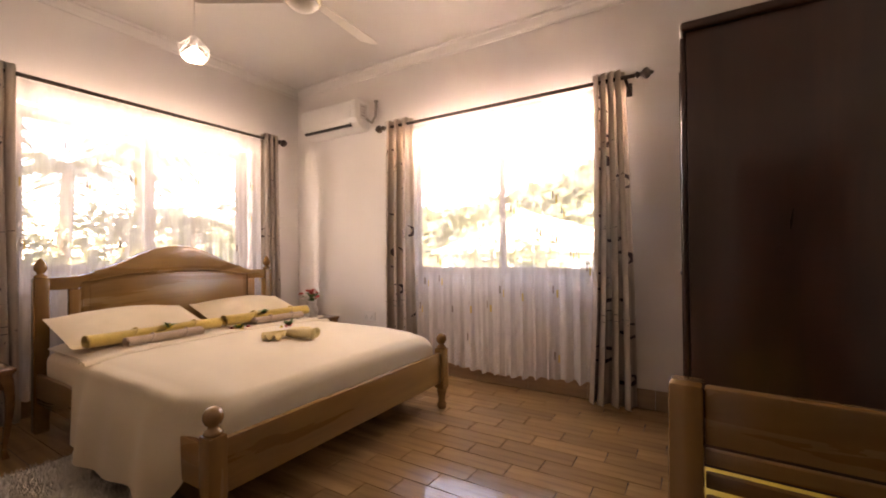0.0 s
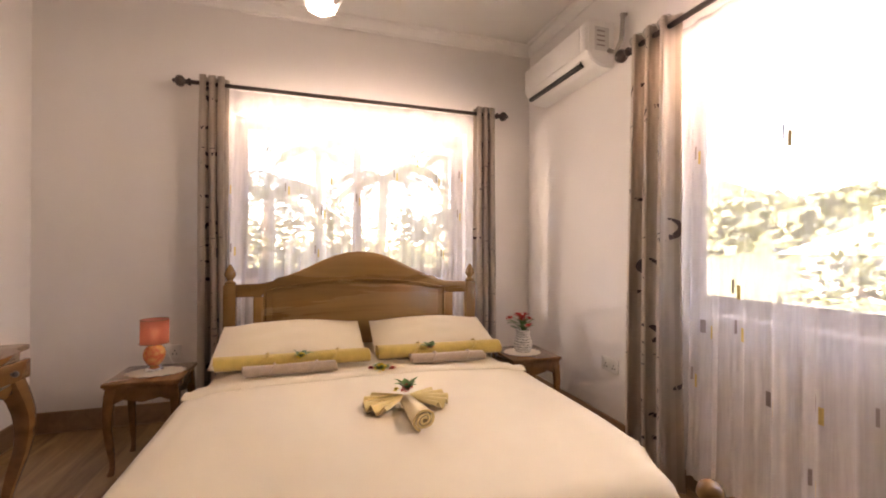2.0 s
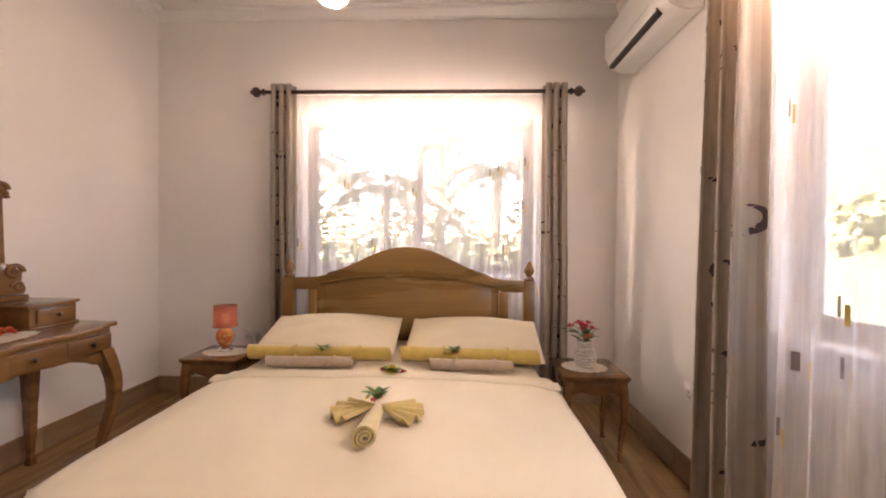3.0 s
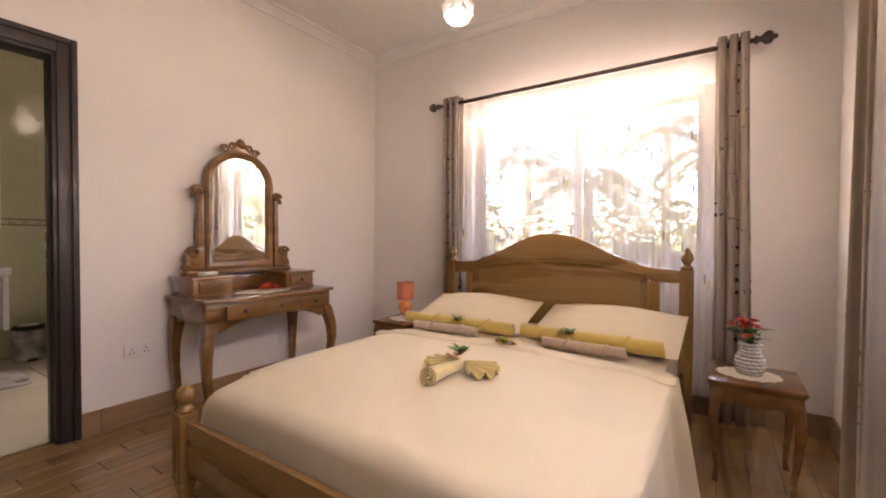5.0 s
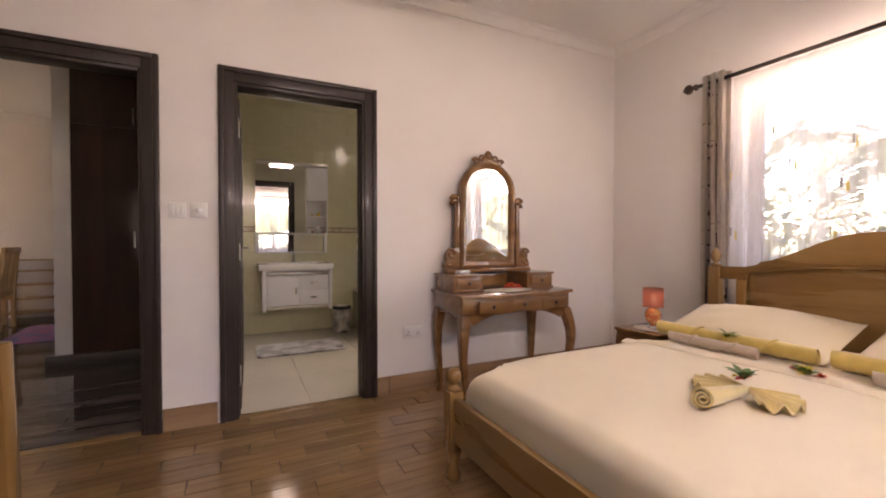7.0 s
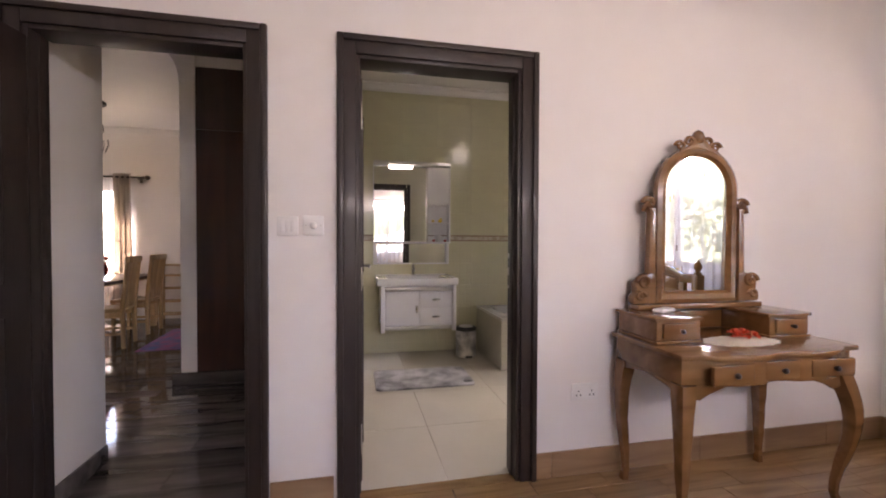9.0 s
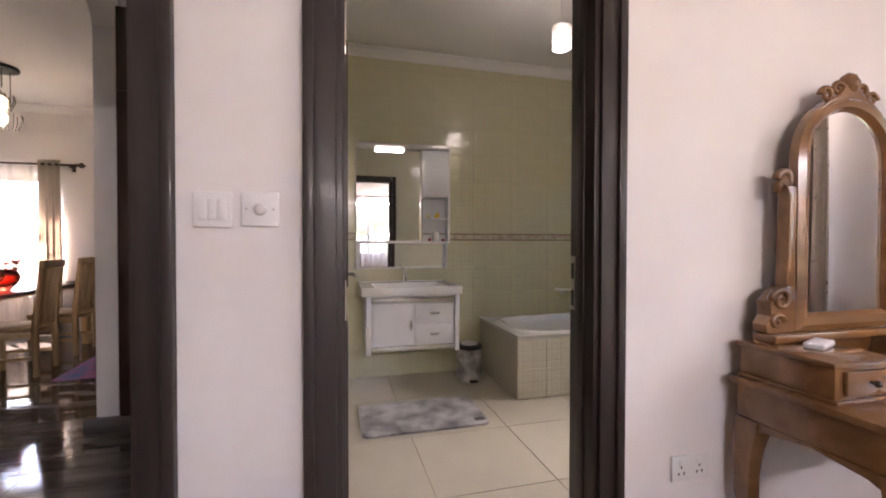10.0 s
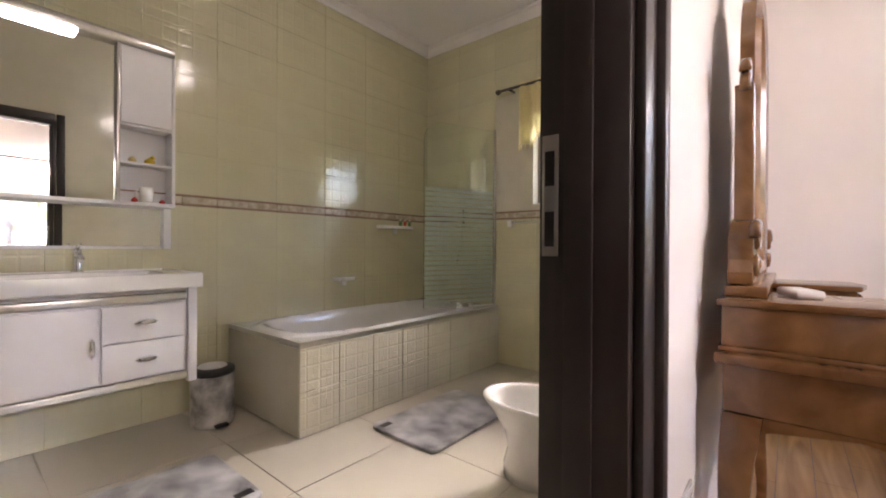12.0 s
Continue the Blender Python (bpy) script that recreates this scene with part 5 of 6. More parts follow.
for nm, x, z, r, h, mt, lab in (("soap_dish", -.245, 1.2375, .016, .03, REDF, "small red soap flower on the shelf"), ("soap_dish", -.375, 1.2375, .016, .026, REDF, "small red soap flower on the shelf"), ("toothbrush_cup", -.30, 1.2375, .034, .085, CERAMIC, "white cup on the cabinet shelf"), ("rubber_duck", -.315, 1.4525, .026, .04, YELF, "small yellow bath toy on the shelf"), ("bath_ball", -.235, 1.4525, .020, .036, TOWC, "small cream ball on the shelf")):
    t_ = thing(nm, pose(.265 + x, BS + .07, z + .006), lab, "toiletry")
    if nm == "toothbrush_cup":
        part("cup", lathe([(r * .9, 0), (r, h * .5), (r, h), (r * .85, h), (r * .85, h * .2)], 16), mt, t_)
        part("cup_handle", tube([(r, 0, h * .25), (r * 1.5, 0, h * .4), (r * 1.5, 0, h * .7), (r, 0, h * .85)], .004, 6), mt, t_)
    else:
        bm = lathe([(.003, 0), (r, h * .25), (r, h * .5), (r * .6, h * .75), (.003, h)], 12)
        if nm == "rubber_duck":
            add(bm, lathe([(.002, 0), (.012, .006), (.013, .014), (.002, .024)], 10), pose(-.012, .004, h * .7))
            add(bm, lathe([(.005, 0), (.001, .012)], 8), pose(-.012, .012, h * .7 + .012, -90, 0, 0))
        part("body", bm, mt, t_)

bath = thing("bathtub", pose(0, 0, 0), "white built-in bathtub with tiled sides", "bathtub")
TX0, TX1, TY0, TY1, TZ = W + .002, -.503, BS + .002, -1.782, .504
PANEL = emboss(mat("tub_tile", (.68, .65, .53), .16, vary=.05, scale=3), .7)
PLAIN = mat("plain_tub_tile", (.66, .62, .51), .12, vary=.05, scale=3, coat=.3)
part("front_panel", box(TX0, TX1, TY1 - .02, TY1 - .008, 0, TZ - .03), PANEL, bath)
part("end_panel", box(TX1 - .02, TX1 - .008, TY0, TY1 - .0205, 0, TZ - .03), PANEL, bath)


def tub(u, v):
    x, y = TX0 + u * (TX1 - TX0), TY0 + v * (TY1 - TY0)
    ex = abs(x - (-1.47)) / .86
    ey = abs(y - (TY0 + TY1) / 2) / .36
    e = (ex ** 4 + ey ** 4) ** .25
    d = min(max((1 - e) / .30, 0), 1)
    d = d * d * (3 - 2 * d)
    lip = .014 * math.exp(-((e - 1.02) / .035) ** 2)
    return Vector((x, y, TZ - .004 - .36 * d + lip))


part("tub_shell", sheet(tub, 80, 44), CERAMIC, bath)
part("edge_trim", box(TX0, TX1, TY1 - .012, TY1, TZ - .03, TZ, .004), STEEL, bath, "thin metal edge")
part("edge_trim", box(TX1 - .012, TX1, TY0, TY1 - .0125, TZ - .03, TZ, .004), STEEL, bath, "thin metal edge")
for k in range(8):
    for r in range(2):
        x1 = TX1 - .25 * k
        part("tub_tile", box(max(x1 - .2492, TX0), x1 - .0008, TY1 - .0079, TY1 - .001, .003 + r * .236, .2385 + r * .236, .002, 1), PANEL, bath)
part("tub_tile", box(TX1 - .0079, TX1 - .001, TY0, TY1 - .013, .003, TZ - .031, .002, 1), PLAIN, bath, "plain glazed end tile")
bt = thing("bath_tap", pose(-1.98, TY1 - .06, TZ), "chrome bath mixer tap on the rim", "tap")
part("tap_body", tube([(-.06, 0, .035), (.06, 0, .035)], .018, 12), CHROME, bt)
part("spout", tube([(0, 0, .035), (0, -.06, .06), (0, -.12, .05)], .012, 10), CHROME, bt)
for x in (-.06, .06):
    part("pillar", lathe([(.012, 0), (.012, .04)], 10), CHROME, bt).location.x = x

scr = thing("shower_screen", pose(W + .012, -1.82, TZ, 0, 0, -21), "glass bath screen with frosted stripes and palm motif", "shower screen")
SW, SH = .70, 1.52
ol = [(0.02, .012), (SW, .012), (SW, SH - .16)] + [(SW - .16 + .16 * math.cos(a), SH - .16 + .16 * math.sin(a)) for a in [i * math.pi / 16 for i in range(1, 9)]] + [(0.02, SH)]
sg = part("glass_pane", plate(ol, -.003, .003), GREENG, scr)
sg.visible_shadow = False
part("wall_channel", box(-.0, .02, -.012, .012, .0, SH + .01, .003), STEEL, scr, "metal wall channel")
part("seal_strip", box(.02, SW, -.004, .004, .002, .0115, .001), WHITE, scr)
for k in range(24):
    z = .04 + k * .040
    part("frosted_stripe", box(.03, SW - .012, -.0042, -.0032, z, z + .029), FROST, scr)
for k, (dx, dz) in enumerate(((-.10, .04), (-.06, .09), (0, .11), (.07, .09), (.11, .03), (-.09, -.04), (.09, -.05))):
    part("palm_frond", tube([(.33, -.0055, .72), (.33 + dx * .5, -.0055, .72 + dz * .9), (.33 + dx, -.0055, .72 + dz * .6)], .004, 6, [.003, .006, .001]), GREENG, scr)
part("palm_trunk", tube([(.33, -.0055, .72), (.35, -.0055, .55), (.39, -.0055, .36)], .005, 6), GREENG, scr)

for nm, px, pz, w in (("soap_holder", -1.40, .755, .19), ("corner_shelf", -1.97, 1.19, .42)):
    t_ = thing(nm, pose(px, BS + .001, pz), "white ceramic shelf fixed to the bathroom tiles", "shelf")
    bm = slab([(w / 2, 0), (-w / 2, 0), (-w / 2 * .9, .07), (-w / 4, .105), (w / 4, .105), (w / 2 * .9, .07)], -.02, .012, .008)
    part("dish", bm, CERAMIC, t_)
    part("fixing", box(-.02, .02, 0, .03, -.06, -.0205, .004), CERAMIC, t_)
for k, mt in enumerate((LEAF, ORANGEF, LEAF)):
    t_ = thing("shampoo_bottle", pose(-2.12 + k * .06, BS + .06, 1.2025), "tiny hotel shampoo bottle on the shelf", "bottle", "small bottles")
    part("bottle", lathe([(.013, 0), (.014, .004), (.014, .038), (.006, .046)], 12), mt, t_)
    part("bottle_cap", lathe([(.007, .0465), (.007, .058)], 10), WHITE, t_)
tr = thing("towel_rail", pose(W + .001, -1.66, 1.22), "chrome towel rail with white ends on the wall", "towel rail")
for y in (0, .60):
    part("rail_end", box(0, .05, y - .02, y + .02, -.04, .02, .008), CERAMIC, tr)
part("bar", tube([(.035, .02, 0), (.035, .58, 0)], .007), CHROME, tr)

bn = thing("pedal_bin", pose(-.30, -2.36, 0) @ Matrix.Diagonal((1.16, 1.16, 1.16, 1)), "white printed pedal bin with black lid", "bin")
part("bin_body", lathe([(.092, 0), (.095, .01), (.098, .24), (.094, .246)], 28), mat("bin_print", (.74, .72, .70), .4, color2=(.16, .15, .15), scale=11), bn)
part("bin_rim", lathe([(.099, .2465), (.101, .256), (.098, .272), (.07, .277)], 28), BLACK, bn)
part("bin_lid", lathe([(.066, .2775), (.062, .284), (.003, .288)], 24), WHITE, bn)
part("pedal", box(-.03, .03, .09, .125, .008, .022, .006), BLACK, bn)


def bath_mat(name, m, sx, sy, label):
    root = thing(name, m, label, "rug", "bathroom rugs")
    bm = slab([(x + (.05 * math.cos(a)), y + .05 * math.sin(a)) for x, y, a0 in ((sx / 2 - .05, sy / 2 - .05, 0), (-sx / 2 + .05, sy / 2 - .05, 90), (-sx / 2 + .05, -sy / 2 + .05, 180), (sx / 2 - .05, -sy / 2 + .05, 270)) for a in [radians(a0 + 15 * k) for k in range(7)]], .001, .020, .008)
    part("plush", bm, GREYRUG, root)
    t_ = box(-.035, .035, -.018, .018, .0202, .022)
    t_.transform(pose(-sx / 2 + .06, sy / 2 - .07, 0, 0, 0, 0))
    part("sewn_tag", t_, BLACK, root, "small black sewn tag")
    return root


bath_mat("bath_mat", pose(.285, -1.685, 0, 0, 0, 0), .86, .52, "grey marbled plush bath mat on the floor")
bath_mat("bath_mat", pose(-1.222, -1.378, 0, 0, 0, 180), .78, .48, "grey marbled plush bath mat by the tub")

bd = thing("bidet", pose(-.98, -.66, 0) @ Matrix.Diagonal((1, 1, .86, 1)), "white ceramic bidet on the bathroom floor", "bidet")


def bowl(s, z):
    return [(s * .19 * math.cos(a) * (1 if math.sin(a) < 0 else .96), s * (.27 * math.sin(a)) , z) for a in [i * math.pi / 16 for i in range(32)]]


bm = bmesh.new()
rings = [[bm.verts.new(p) for p in bowl(s, z)] for s, z in ((.62, 0), (.62, .06), (.55, .14), (.62, .24), (.86, .34), (.99, .385), (1.0, .40), (.96, .41), (.86, .405), (.80, .38), (.66, .30), (.3, .26))]
for p, q in zip(rings, rings[1:]):
    for i in range(32):
        bm.faces.new((p[i], p[(i + 1) % 32], q[(i + 1) % 32], q[i]))
bm.faces.new(rings[-1])
bm.faces.new(rings[0][::-1])
part("bowl_body", smooth(bm, 60), CERAMIC, bd)
part("bidet_tap", lathe([(.016, .405), (.014, .46), (.010, .47)], 12), CHROME, bd).location.y = .235

bl = thing("pendant_lamp", pose(-.62, -1.36, 0), "lit white cylinder pendant lamp in the bathroom", "lamp")
part("cord", tube([(0, 0, 2.70), (0, 0, CEIL - .001)], .003, 6), WHITE, bl)
part("cap", lathe([(.02, 2.72), (.06, 2.70), (.06, 2.69)], 20), STEEL, bl)
part("shade", lathe([(.062, 2.689), (.062, 2.55)], 24, False), SHEER, bl, "white perforated shade")
part("bulb", lathe([(.02, 2.66), (.035, 2.62), (.035, 2.57), (.005, 2.555)], 14), BULB, bl)

rod2 = thing("curtain_rod", pose(W + .10, -1.74, 2.33), "short dark curtain rod over the bathroom window", "curtain rod")
part("pole", tube([(0, 0.02, 0), (0, 1.10, 0)], .012), ROD, rod2)
part("finial", lathe([(.003, -.03), (.022, -.015), (.026, 0), (.012, .016)], 12), ROD, rod2)
part("bracket", tube([(0, .10, 0), (-.099, .10, 0)], .010), ROD, rod2)
val = thing("valance_curtain", pose(W + .10, -1.54, 0), "short cream valance with a fringe", "curtain")


def vcl(u, v):
    return Vector((.022 * math.sin(u * 40) * (.4 + v), u * .86, 2.355 - (.42 + .10 * math.cos(u * 6.28 * 1.0)) * v))


part("cloth", sheet(vcl, 70, 10), CREAMC, val)
for k in range(34):
    p = vcl((k + .5) / 34, 1)
    part("tassel", lathe([(.002, 0), (.006, -.02), (.004, -.04)][::-1], 6), CREAMC, val).location = p

# ---- hall and living room ----
clo = thing("built_in_closet", pose(0, -1.955, 0), "dark reddish built-in closet on a tiled plinth", "closet")
CX0, CX1 = 1.24, 2.235
part("carcass", box(CX0, CX1, -.044, -.022, .10, 2.75, .002), WARD, clo)
for x0, x1 in ((CX0 + .002, 1.722), (1.726, CX1 - .002)):
    for z0, z1 in ((.104, 2.205), (2.212, 2.748)):
        d_ = part("closet_door", box(x0, x1, -.0215, -.002, z0, z1, .002), WARD, clo)
        hx = x1 - .035 if x0 < 1.5 else x0 + .035
        hz = 1.15 if z0 < 1 else 2.32
        part("bar_handle", box(hx - .006, hx + .006, -.0015, .02, hz - .08, hz + .08, .004), STEEL, d_, "steel bar handle")
HT = mat("grey_wood_tile", (.16, .14, .13), .07, color2=(.045, .038, .036), scale=5, stretch=(.25, 1.6, 1), rough_vary=.03, random_vary=.25)
part("plinth", box(CX0, 2.42, -.044, .03, .0, .0995, .003), HT, clo, "grey tiled plinth")
structure("wall_hall_pier", box(2.236, 2.36, -2.10, -1.955, .10, 2.60, .004), WALL, "white wall end beside the closet")
arch = plate([(2.236, 2.601)] + [(2.36 + .36 * (1 - math.cos(a)), 2.601 + .383 * math.sin(a)) for a in [i * math.pi / 20 for i in range(11)]] + [(2.236, 2.984)], -2.10, -1.955)
structure("wall_hall_arch", arch, WALL, "white curved arch shoulder of the hall opening")
structure("trim_hall_skirting", box(2.243, 2.2545, -.64, -.16, 0, .10, .002), HT, "grey tiled skirting of the hall wall")


def slat_chair(name, m, label):
    root = thing(name, m, label, "chair", "dining chairs")
    for s in (-1, 1):
        part("back_leg", tube([(-.21, s * .19, 0), (-.20, s * .19, .45), (-.26, s * .19, 1.05)], .02, 4, [.026, .03, .022]), LIGHTW, root)
        part("front_leg", box(.17, .21, s * .19 - .02, s * .19 + .02, 0, .43, .004), LIGHTW, root)
        part("side_rail", box(-.19, .17, s * .19 - .012, s * .19 + .012, .36, .42, .003), LIGHTW, root)
        part("stretcher", box(-.19, .17, s * .19 - .01, s * .19 + .01, .16, .19, .003), LIGHTW, root)
    part("seat", box(-.21, .22, -.21, .21, .4305, .465, .010, 3), LIGHTW, root)
    part("top_rail", box(-.285, -.245, -.21, .21, .99, 1.06, .008), LIGHTW, root)
    for k in range(7):
        y = -.15 + k * .05
        part("back_slat", tube([(-.203, y, .47), (-.215, y, .70), (-.258, y, .99)], .01, 4, [.014, .014, .014]), LIGHTW, root)
    return root


slat_chair("dining_chair", pose(3.72, -3.55, 0, 0, 0, 8), "light wooden dining chair with tall slatted back")
slat_chair("dining_chair", pose(3.78, -4.35, 0, 0, 0, 0), "light wooden dining chair with tall slatted back")
slat_chair("dining_chair", pose(4.35, -3.02, 0, 0, 0, -90), "light wooden dining chair with tall slatted back")
tb = thing("dining_table", pose(4.25, -4.05, 0), "dark-topped wooden dining table with light legs", "table")
part("tabletop", box(-.55, .55, -.80, .80, .725, .76, .008), WARD, tb, "dark polished top")
part("top_edge", box(-.56, .56, -.81, .81, .712, .7245, .004), LIGHTW, tb)
for sx in (-1, 1):
    for sy in (-1, 1):
        part("leg", box(sx * .48 - .035, sx * .48 + .035, sy * .72 - .035, sy * .72 + .035, 0, .7115, .005), LIGHTW, tb)
bwl = thing("glass_bowl", pose(3.96, -3.75, .761) @ Matrix.Diagonal((1.2, 1.2, 1.2, 1)), "red glass bowl with dark red flowers", "bowl")
part("bowl", lathe([(.05, 0), (.06, .012), (.10, .06), (.115, .11), (.09, .17), (.085, .17), (.108, .11), (.05, .03)], 24), REDGLASS, bwl)
fl = thing("red_flowers", pose(3.96, -3.75, .925), "bunch of dark red flowers in the bowl", "flowers")
rnd = random.Random(9)
for k in range(12):
    x, y, z = rnd.uniform(-.13, .13), rnd.uniform(-.1, .1), rnd.uniform(.02, .11)
    part("stem", tube([(0, 0, -.08), (x * .5, y * .5, 0), (x, y, z)], .003, 5), LEAF, fl)
    bm = blossom(bmesh.new(), .035, 2, 5)
    bm.transform(pose(x, y, z, rnd.uniform(-40, 40), rnd.uniform(-40, 40), 0))
    part("bloom", bm, REDF, fl)
pl = thing("pendant_cluster", pose(4.12, -4.0, 0), "three lit wire lantern pendants on a round plate", "lamp")
part("ceiling_plate", lathe([(.16, CEIL - .001), (.16, CEIL - .03), (.15, CEIL - .035)], 24), BLACK, pl)
for x, y, z in ((.09, .06, 2.60), (-.07, .06, 2.66), (-.06, -.07, 2.50)):
    part("cord", tube([(x, y, z + .10), (x, y, CEIL - .03)], .004, 6), BLACK, pl)
    part("lantern_cap", lathe([(.09, z + .03), (.04, z + .06), (.012, z + .11)], 8), GOLD, pl)
    part("lantern_glass", lathe([(.045, z - .10), (.07, z - .06), (.075, z + .0), (.06, z + .028)], 8), emit("lantern_glow", (1.0, .78, .45), .10) if x == .09 else bpy.data.materials["lantern_glow"], pl, "glowing lantern glass")
    for i in range(8):
        a = i * math.pi / 4
        part("cage_wire", tube([(.09 * math.cos(a), .09 * math.sin(a), z + .03), (.098 * math.cos(a), .098 * math.sin(a), z - .03), (.06 * math.cos(a), .06 * math.sin(a), z - .13)], .004, 5), BLACK, pl).location = (x, y, 0)
rk = thing("shoe_rack", pose(3.30, -5.20, 0), "low open wooden shoe rack along the wall", "rack")
for x in (-.55, .0, .55):
    for y in (-.12, .12):
        part("upright", box(x - .015, x + .015, y - .015, y + .015, 0, .88, .003), LIGHTW, rk)
for z in (.10, .30, .50, .70, .86):
    for y in (-.11, -.04, .04, .11):
        part("rack_slat", box(-.56, .56, y - .02, y + .02, z, z + .015, .002), LIGHTW, rk)
cr = thing("carpet", pose(2.85, -3.85, 0, 0, 0, 4), "colourful pink and blue patterned carpet", "rug")
part("shag_top", box(-.48, .48, -.62, .62, .001, .012, .004), mat("colour_carpet", (.50, .16, .30), .95, color2=(.12, .20, .45), scale=7, bump=.5, bump_scale=200), cr)
ROD_OFF = .10
rod("curtain_rod", pose(5.95, -5.25, 2.22, 0, 0, 180), 1.95, "dark wooden curtain rod in the living room")
curtain("curtain", pose(4.37, -5.25, 0), .22, .26, 2.27, 3, 11, "striped curtain beside the living room window", "living room curtains")
sheer("sheer_curtain", pose(4.30, -5.29, 0), 1.55, 2.2, .12, 14, 12, "white sheer curtain over the living room window")

# ---- outside ----
GRASS = mat("grass", (.11, .12, .05), .9, vary=.3, scale=2, bump=.6, bump_scale=30)
structure("ground", box(-400, 400, -400, 400, -.9, -.55), GRASS, "grassy garden ground round the house")
# the white slab is an unseen addition that keeps sun patches off the floor
structure("added_sun_shade", box(W - 0.5, 7.1, -6.0, N + 0.5, CEIL + .125, CEIL + .30), CEILM, "unseen white slab added above the rooms against the sun")
LEAVES = [mat("garden_leaf", (.10, .12, .05), .45, vary=.25, scale=3), mat("palm_leaf", (.11, .12, .06), .45, vary=.25, scale=3)]
BARK = mat("palm_bark", (.20, .16, .12), .9, vary=.3, scale=8, bump=.8, bump_scale=20)


def palm(name, m, h, n, seed, label):
    root = thing(name, m, label, "tree", "garden palms")
    r = random.Random(seed)
    part("trunk", tube([(0, 0, -.02), (.06, .02, h * .35), (.14, .05, h * .7), (.16, .06, h)], .12, 10, [.16, .12, .11, .09]), BARK, root)
    bm = bmesh.new()
    for i in range(n):
        a, tilt, L = 2 * math.pi * i / n + r.uniform(-.2, .2), r.uniform(-.2, 1.0), r.uniform(1.6, 2.4)
        d = Vector((math.cos(a), math.sin(a), 0))
        side = Vector((-math.sin(a), math.cos(a), 0))
        prev = Vector((.16, .06, h))
        for k in range(26):
            t = k / 26
            p = Vector((.16, .06, h)) + d * L * t * (1 - .15 * t) + Vector((0, 0, L * (tilt * t - (1.05 + .3 * tilt) * t * t)))
            ll = .55 * math.sin(math.pi * min(t * .9 + .12, 1)) * r.uniform(.8, 1.1)
            for s in (-1, 1):
                tip = p + side * s * ll * .8 + d * ll * .45 - Vector((0, 0, ll * r.uniform(.25, .6)))
                w = d * .022
                vs = [bm.verts.new(v) for v in (p - w, p + w, (p + tip) / 2 + w * .8 + Vector((0, 0, .03)), tip)]
                bm.faces.new((vs[0], vs[1], vs[2], vs[3]))
            w2 = Vector((0, 0, .012))
            vs = [bm.verts.new(v) for v in (prev - w2, prev + w2, p + w2, p - w2)]
            bm.faces.new(vs)
            prev = p
    part("crown", bm, LEAVES[1], root)
    return root


def bush(name, m, rx, ry, h, n, seed, label):
    root = thing(name, m, label, "shrub", "garden shrubs")
    r = random.Random(seed)
    for k in range(4):
        a = r.uniform(0, 6.28)
        part("branch", tube([(0, 0, -.02), (.2 * rx * math.cos(a), .2 * ry * math.sin(a), h * .4), (.5 * rx * math.cos(a), .5 * ry * math.sin(a), h * .8)], .03, 6, [.05, .035, .012]), BARK, root)
    verts, faces = [], []
    cl = [(r.uniform(-.8, .8) * rx, r.uniform(-.8, .8) * ry, h * r.uniform(.2, .9), r.uniform(.25, .5)) for _ in range(22)]
    for i in range(n):
        cx, cy, cz, cr_ = r.choice(cl)
        p = Vector((cx + r.gauss(0, cr_ * .6), cy + r.gauss(0, cr_ * .6), max(.05, cz + r.gauss(0, cr_ * .6))))
        d = Vector((r.gauss(0, 1), r.gauss(0, 1), r.gauss(.2, .6))).normalized()
        s = d.orthogonal().normalized() * r.uniform(.03, .06)
        L = r.uniform(.12, .26)
        b0 = len(verts)
        verts += [p, p + d * L * .5 + s, p + d * L, p + d * L * .5 - s]
        faces.append((b0, b0 + 1, b0 + 2, b0 + 3))
    me = bpy.data.meshes.new("foliage")
    me.from_pydata(verts, [], faces)
    me.materials.append(LEAVES[0])
    ob = new("foliage", me)
    ob.parent = root
    return root


for k, (x, y, h, s) in enumerate(((-7.2, .9, 2.7, 1), (-8.2, 3.0, 3.3, 2), (-7.4, 4.9, 2.4, 3), (-11.0, 1.8, 4.5, 4), (-10.6, -1.6, 4.0, 5), (-11.5, 5.8, 4.6, 6))):
    palm("palm_tree", pose(x, y, -.55, 0, 0, 50 * k), h, 15, s, "garden palm with arching green fronds")
for k, (x, y, rx, h) in enumerate(((-6.4, 2.2, 1.2, 1.7), (-6.2, 4.1, 1.1, 1.5), (-6.5, .2, 1.3, 1.8), (-9.5, 1.5, 1.8, 3.0), (-9.2, 4.5, 1.8, 2.8), (-10, -2.2, 2.0, 3.2), (-2.5, 9.5, 1.6, 1.8), (1.5, 10.5, 1.8, 1.6), (4.0, 9.0, 1.4, 1.7))):
    bush("garden_shrub", pose(x, y, -.55), rx, rx, h, 1500, 20 + k, "dense sunlit green garden shrub")

# the neighbour's house and the wooded hill to the north
nh = thing("neighbour_house", pose(-5.5, 24, -.55), "white neighbouring house with a pale pitched roof", "house")
part("wall", box(-5, 5, -4, 4, 0, 1.7, .02), WALL, nh)
ROOFM = mat("pale_roof_sheet", (.62, .62, .62), .5, vary=.05, scale=3)
b = plate([(-5.5, 1.65), (5.5, 1.65), (0, 3.6)], -4.5, 4.5)
part("roof", b, ROOFM, nh)
for k in range(8):
    for s in (-1, 1):
        t = k / 8
        b = box(0, .72, -4.52, 4.52, .0, .05, .01)
        b.transform(pose(s * (5.5 - 5.5 * t), 0, 1.66 + 1.95 * t, 0, -19.5 if s < 0 else 199.5, 0))
        part("roof_sheet", b, ROOFM, nh)
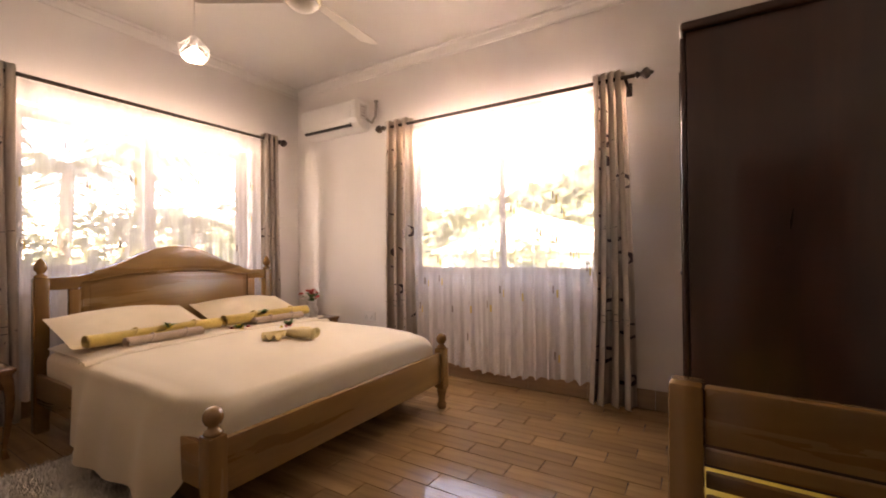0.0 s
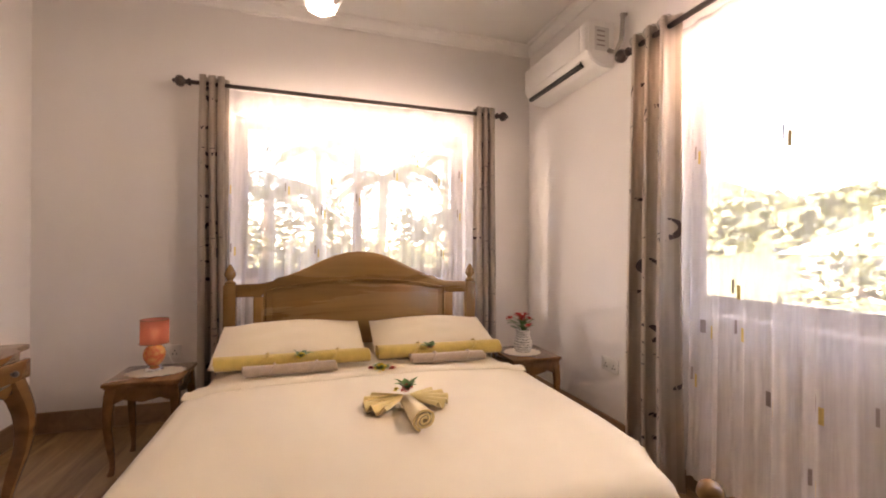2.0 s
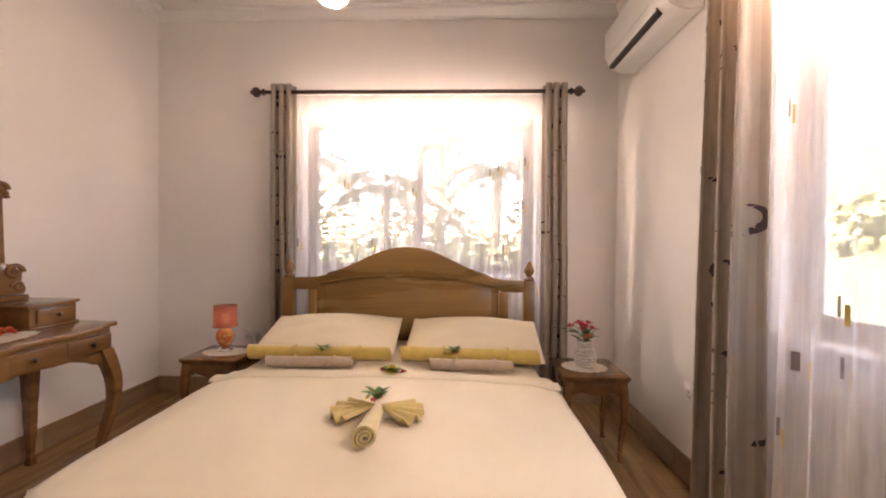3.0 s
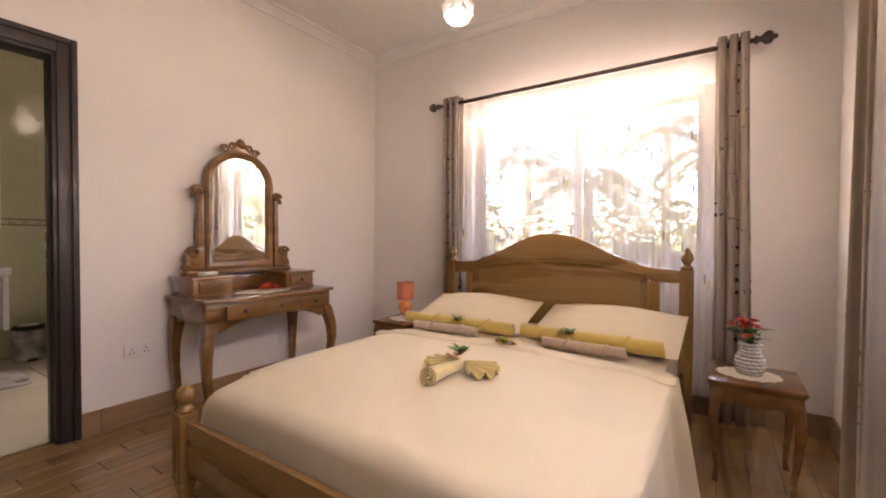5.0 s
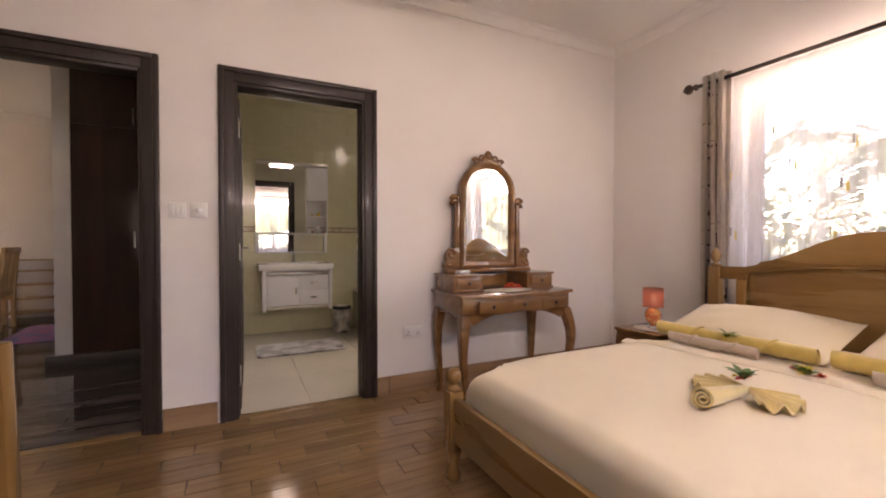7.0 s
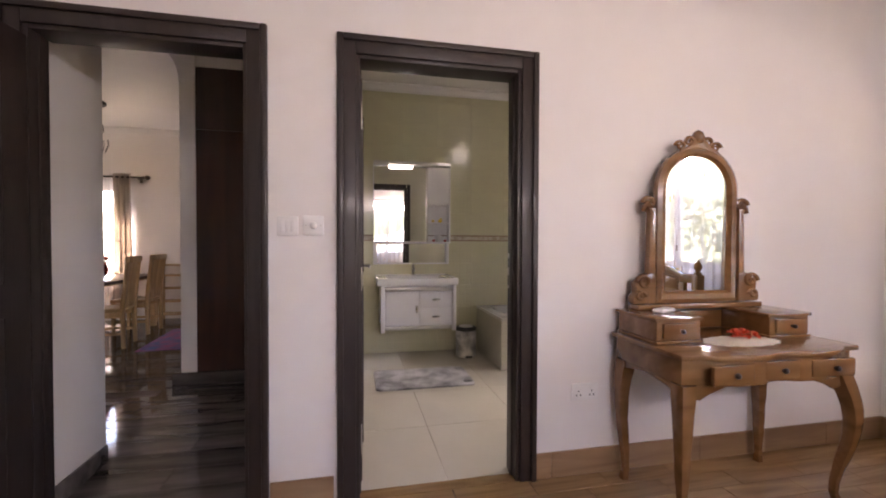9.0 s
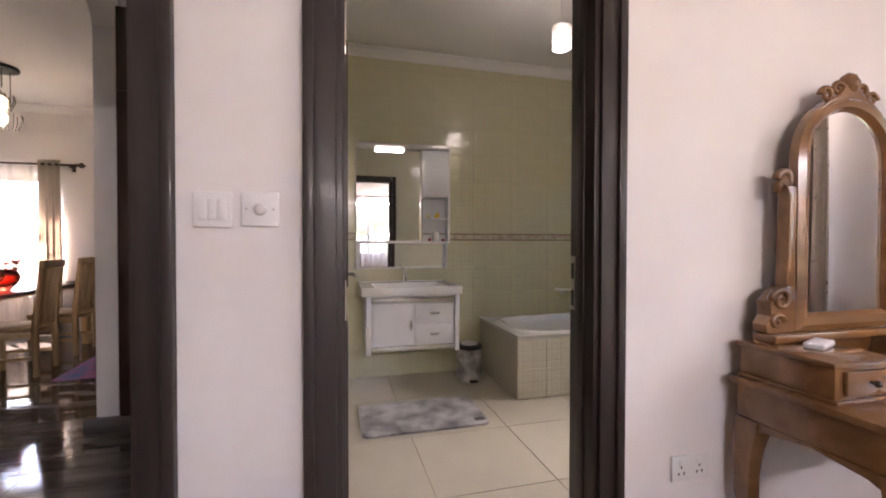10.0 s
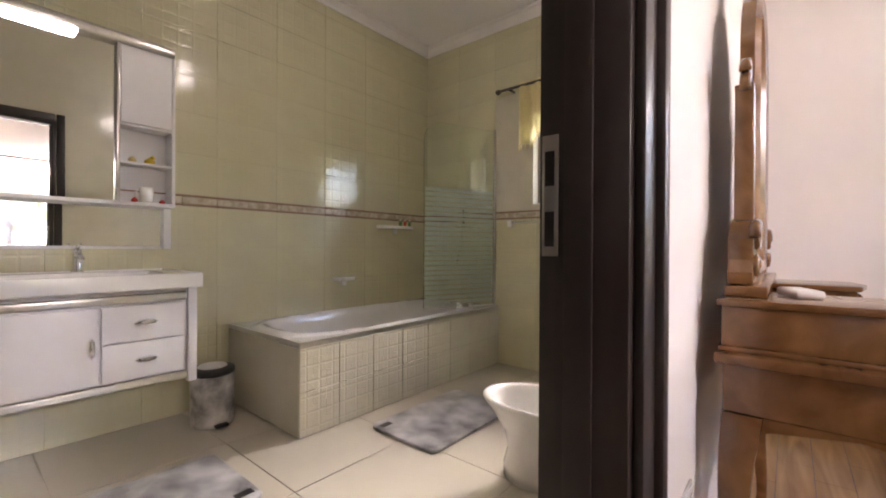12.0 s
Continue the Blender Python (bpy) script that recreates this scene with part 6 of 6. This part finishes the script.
for x in (-3, 0, 3):
    wf = part("window", box(x - .6, x + .6, -4.03, -4.005, .5, 1.4, .01), WHITE, nh)
    part("pane", box(x - .52, x + .52, -4.045, -4.031, .58, 1.32), PANE, wf)
verts, faces = [], []
r = random.Random(77)
for i in range(9000):
    x, y = r.uniform(-90, 90), r.uniform(45, 120)
    z = max(0, (y - 45) * .42) * (0.75 + .35 * math.sin(x * .04 + 1)) + r.uniform(-1, 3)
    s = r.uniform(.8, 2.2)
    d = Vector((r.gauss(0, 1), r.gauss(0, 1), r.gauss(0, .7))).normalized() * s
    o = d.orthogonal().normalized() * s * .6
    p = Vector((x, y, z))
    b0 = len(verts)
    verts += [p, p + d * .5 + o, p + d, p + d * .5 - o]
    faces.append((b0, b0 + 1, b0 + 2, b0 + 3))
me = bpy.data.meshes.new("hill_wood")
me.from_pydata(verts, [], faces)
me.materials.append(LEAVES[0])
tagged(new("hill_wood", me), "wooded green hillside in the distance", "woodland", kind="stuff")
structure("backdrop_hill", sheet(lambda u, v: Vector((-120 + 240 * u, 42 + 85 * v, -.6 + 85 * v * .42 * (0.75 + .35 * math.sin((-120 + 240 * u) * .04 + 1)))), 40, 20), GRASS, "green hillside behind the neighbouring house")


# ---- tiles and planks ----
PLANK = wood("plank_tile", (.35, .215, .10), (.19, .11, .048), "x", 9, .10, .3, .16, 1.2)
floor_ob = bpy.data.objects["floor"]
pm = {}


def piece(name, key, size, material, parent, at, zb=None):
    """A bevelled tile that shares its mesh with alike ones; size and place of its lower corner."""
    if key not in pm:
        b = box(0, size[0], 0, size[1], 0, size[2], .0016, 1)
        me_ = bpy.data.meshes.new(name)
        b.to_mesh(me_)
        b.free()
        me_.materials.append(material)
        pm[key] = me_
    ob = new(name, pm[key])
    ob.parent = parent
    ob.location = at
    return ob


PW, PL = .130, .405
rest = bmesh.new()
cnt = 0
row = 0
y = S + .0
while y < N - .01:
    h = min(PW, N - y)
    x = W - (.0, .27, .135)[row % 3]
    while x < E:
        a, e = max(x, W), min(x + PL, E)
        if e - a > .02:
            near = (0 <= row < 10 and a > -1.2) or (a > -.2)
            if near and cnt < 300:
                piece("plank", ("p", round(e - a, 3), round(h, 3)), (e - a - .003, h - .003, .006), PLANK, floor_ob, (a + .0015, y + .0015, -.006))
                cnt += 1
            else:
                box(a + .0015, e - .0015, y + .0015, y + h - .0015, -.006, 0, bm=rest)
        x += PL
    y += PW
    row += 1
tagged(part("planks_rest", rest, PLANK, floor_ob), kind="stuff")
for d in (DOOR_B, DOOR_H):
    part("threshold", box(d[0] + .03, d[1] - .03, -.075, -.0005, -.006, .002, .001), PLANK, floor_ob)

fb = bpy.data.objects["floor_bathroom"]
BT = mat("bath_floor_tile", (.60, .56, .47), .10, vary=.03, scale=2.5, random_vary=.03)
for i in range(-5, 4):
    for j in range(0, 5):
        x0, y0 = .41 + .65 * (i - 1), -1.38 + .65 * (j - 2)
        a, e, c, f_ = max(x0, W), min(x0 + .65, BE), max(y0, BS), min(y0 + .65, -.08)
        if e - a > .03 and f_ - c > .03:
            piece("floor_tile", ("b", round(e - a, 3), round(f_ - c, 3)), (e - a - .004, f_ - c - .004, .006), BT, fb, (a + .002, c + .002, -.006))

# wall tiles with an embossed check
WT = emboss(mat("embossed_wall_tile", (.66, .63, .425), .12, vary=.05, scale=2.2, random_vary=.012, coat=.3))
rows_z = [(i * .25, i * .25 + .25) for i in range(5)] + [(1.32 + i * .25, min(1.57 + i * .25, CEIL - .086)) for i in range(7)]
ws, ww = bpy.data.objects["wall_bathroom_south"], bpy.data.objects["wall_bathroom_west"]
for z0, z1 in rows_z:
    if z1 - z0 < .02:
        continue
    x = W
    while x < BE - .01:
        e = min(x + .40, BE)
        piece("wall_tile", ("s", round(e - x, 3), round(z1 - z0, 3)), (e - x - .0008, .005, z1 - z0 - .0008), WT, ws, (x + .0004, BS, z0 + .0004))
        x = e
    y = BS + .006
    while y < -.17:
        e = min(y + .40, -.16)
        if not (e > -1.47 and y < -.69 and z1 > 1.35 and z0 < 2.11):
            piece("wall_tile", ("w", round(e - y, 3), round(z1 - z0, 3)), (.005, e - y - .0008, z1 - z0 - .0008), WT, ww, (W, y + .0004, z0 + .0004))
        y = e
x = W
while x < BE - .01:
    e = min(x + .20, BE)
    part("border_tile", box(x + .001, e - .001, BS, BS + .009, 1.265, 1.305, .002, 1), BORDER, ws, "patterned border tile")
    part("border_strip", box(x, e, BS, BS + .013, 1.306, 1.319, .003, 1), BORDER2, ws)
    part("border_strip", box(x, e, BS, BS + .011, 1.251, 1.264, .003, 1), BORDER2, ws)
    x = e
y = BS + .014
while y < -.17:
    e = min(y + .20, -.16)
    part("border_tile", box(W, W + .009, y + .001, e - .001, 1.265, 1.305, .002, 1), BORDER, ww, "patterned border tile")
    part("border_strip", box(W, W + .013, y, e, 1.306, 1.319, .003, 1), BORDER2, ww)
    part("border_strip", box(W, W + .011, y, e, 1.251, 1.264, .003, 1), BORDER2, ww)
    y = e

# hall floor tiles
fh = bpy.data.objects["floor_living"]
row, y = 0, S - .0805
while y > -5.3:
    x = BE + .12 - (.0, .6)[row % 2]
    while x < 5.6:
        a, e = max(x, BE + .12), min(x + 1.2, 6.4)
        if e - a > .05:
            piece("hall_tile", ("h", round(e - a, 3)), (e - a - .003, .197, .004), HT, fh, (a + .0015, y - .1985, .0))
        x += 1.2
    y -= .20
    row += 1
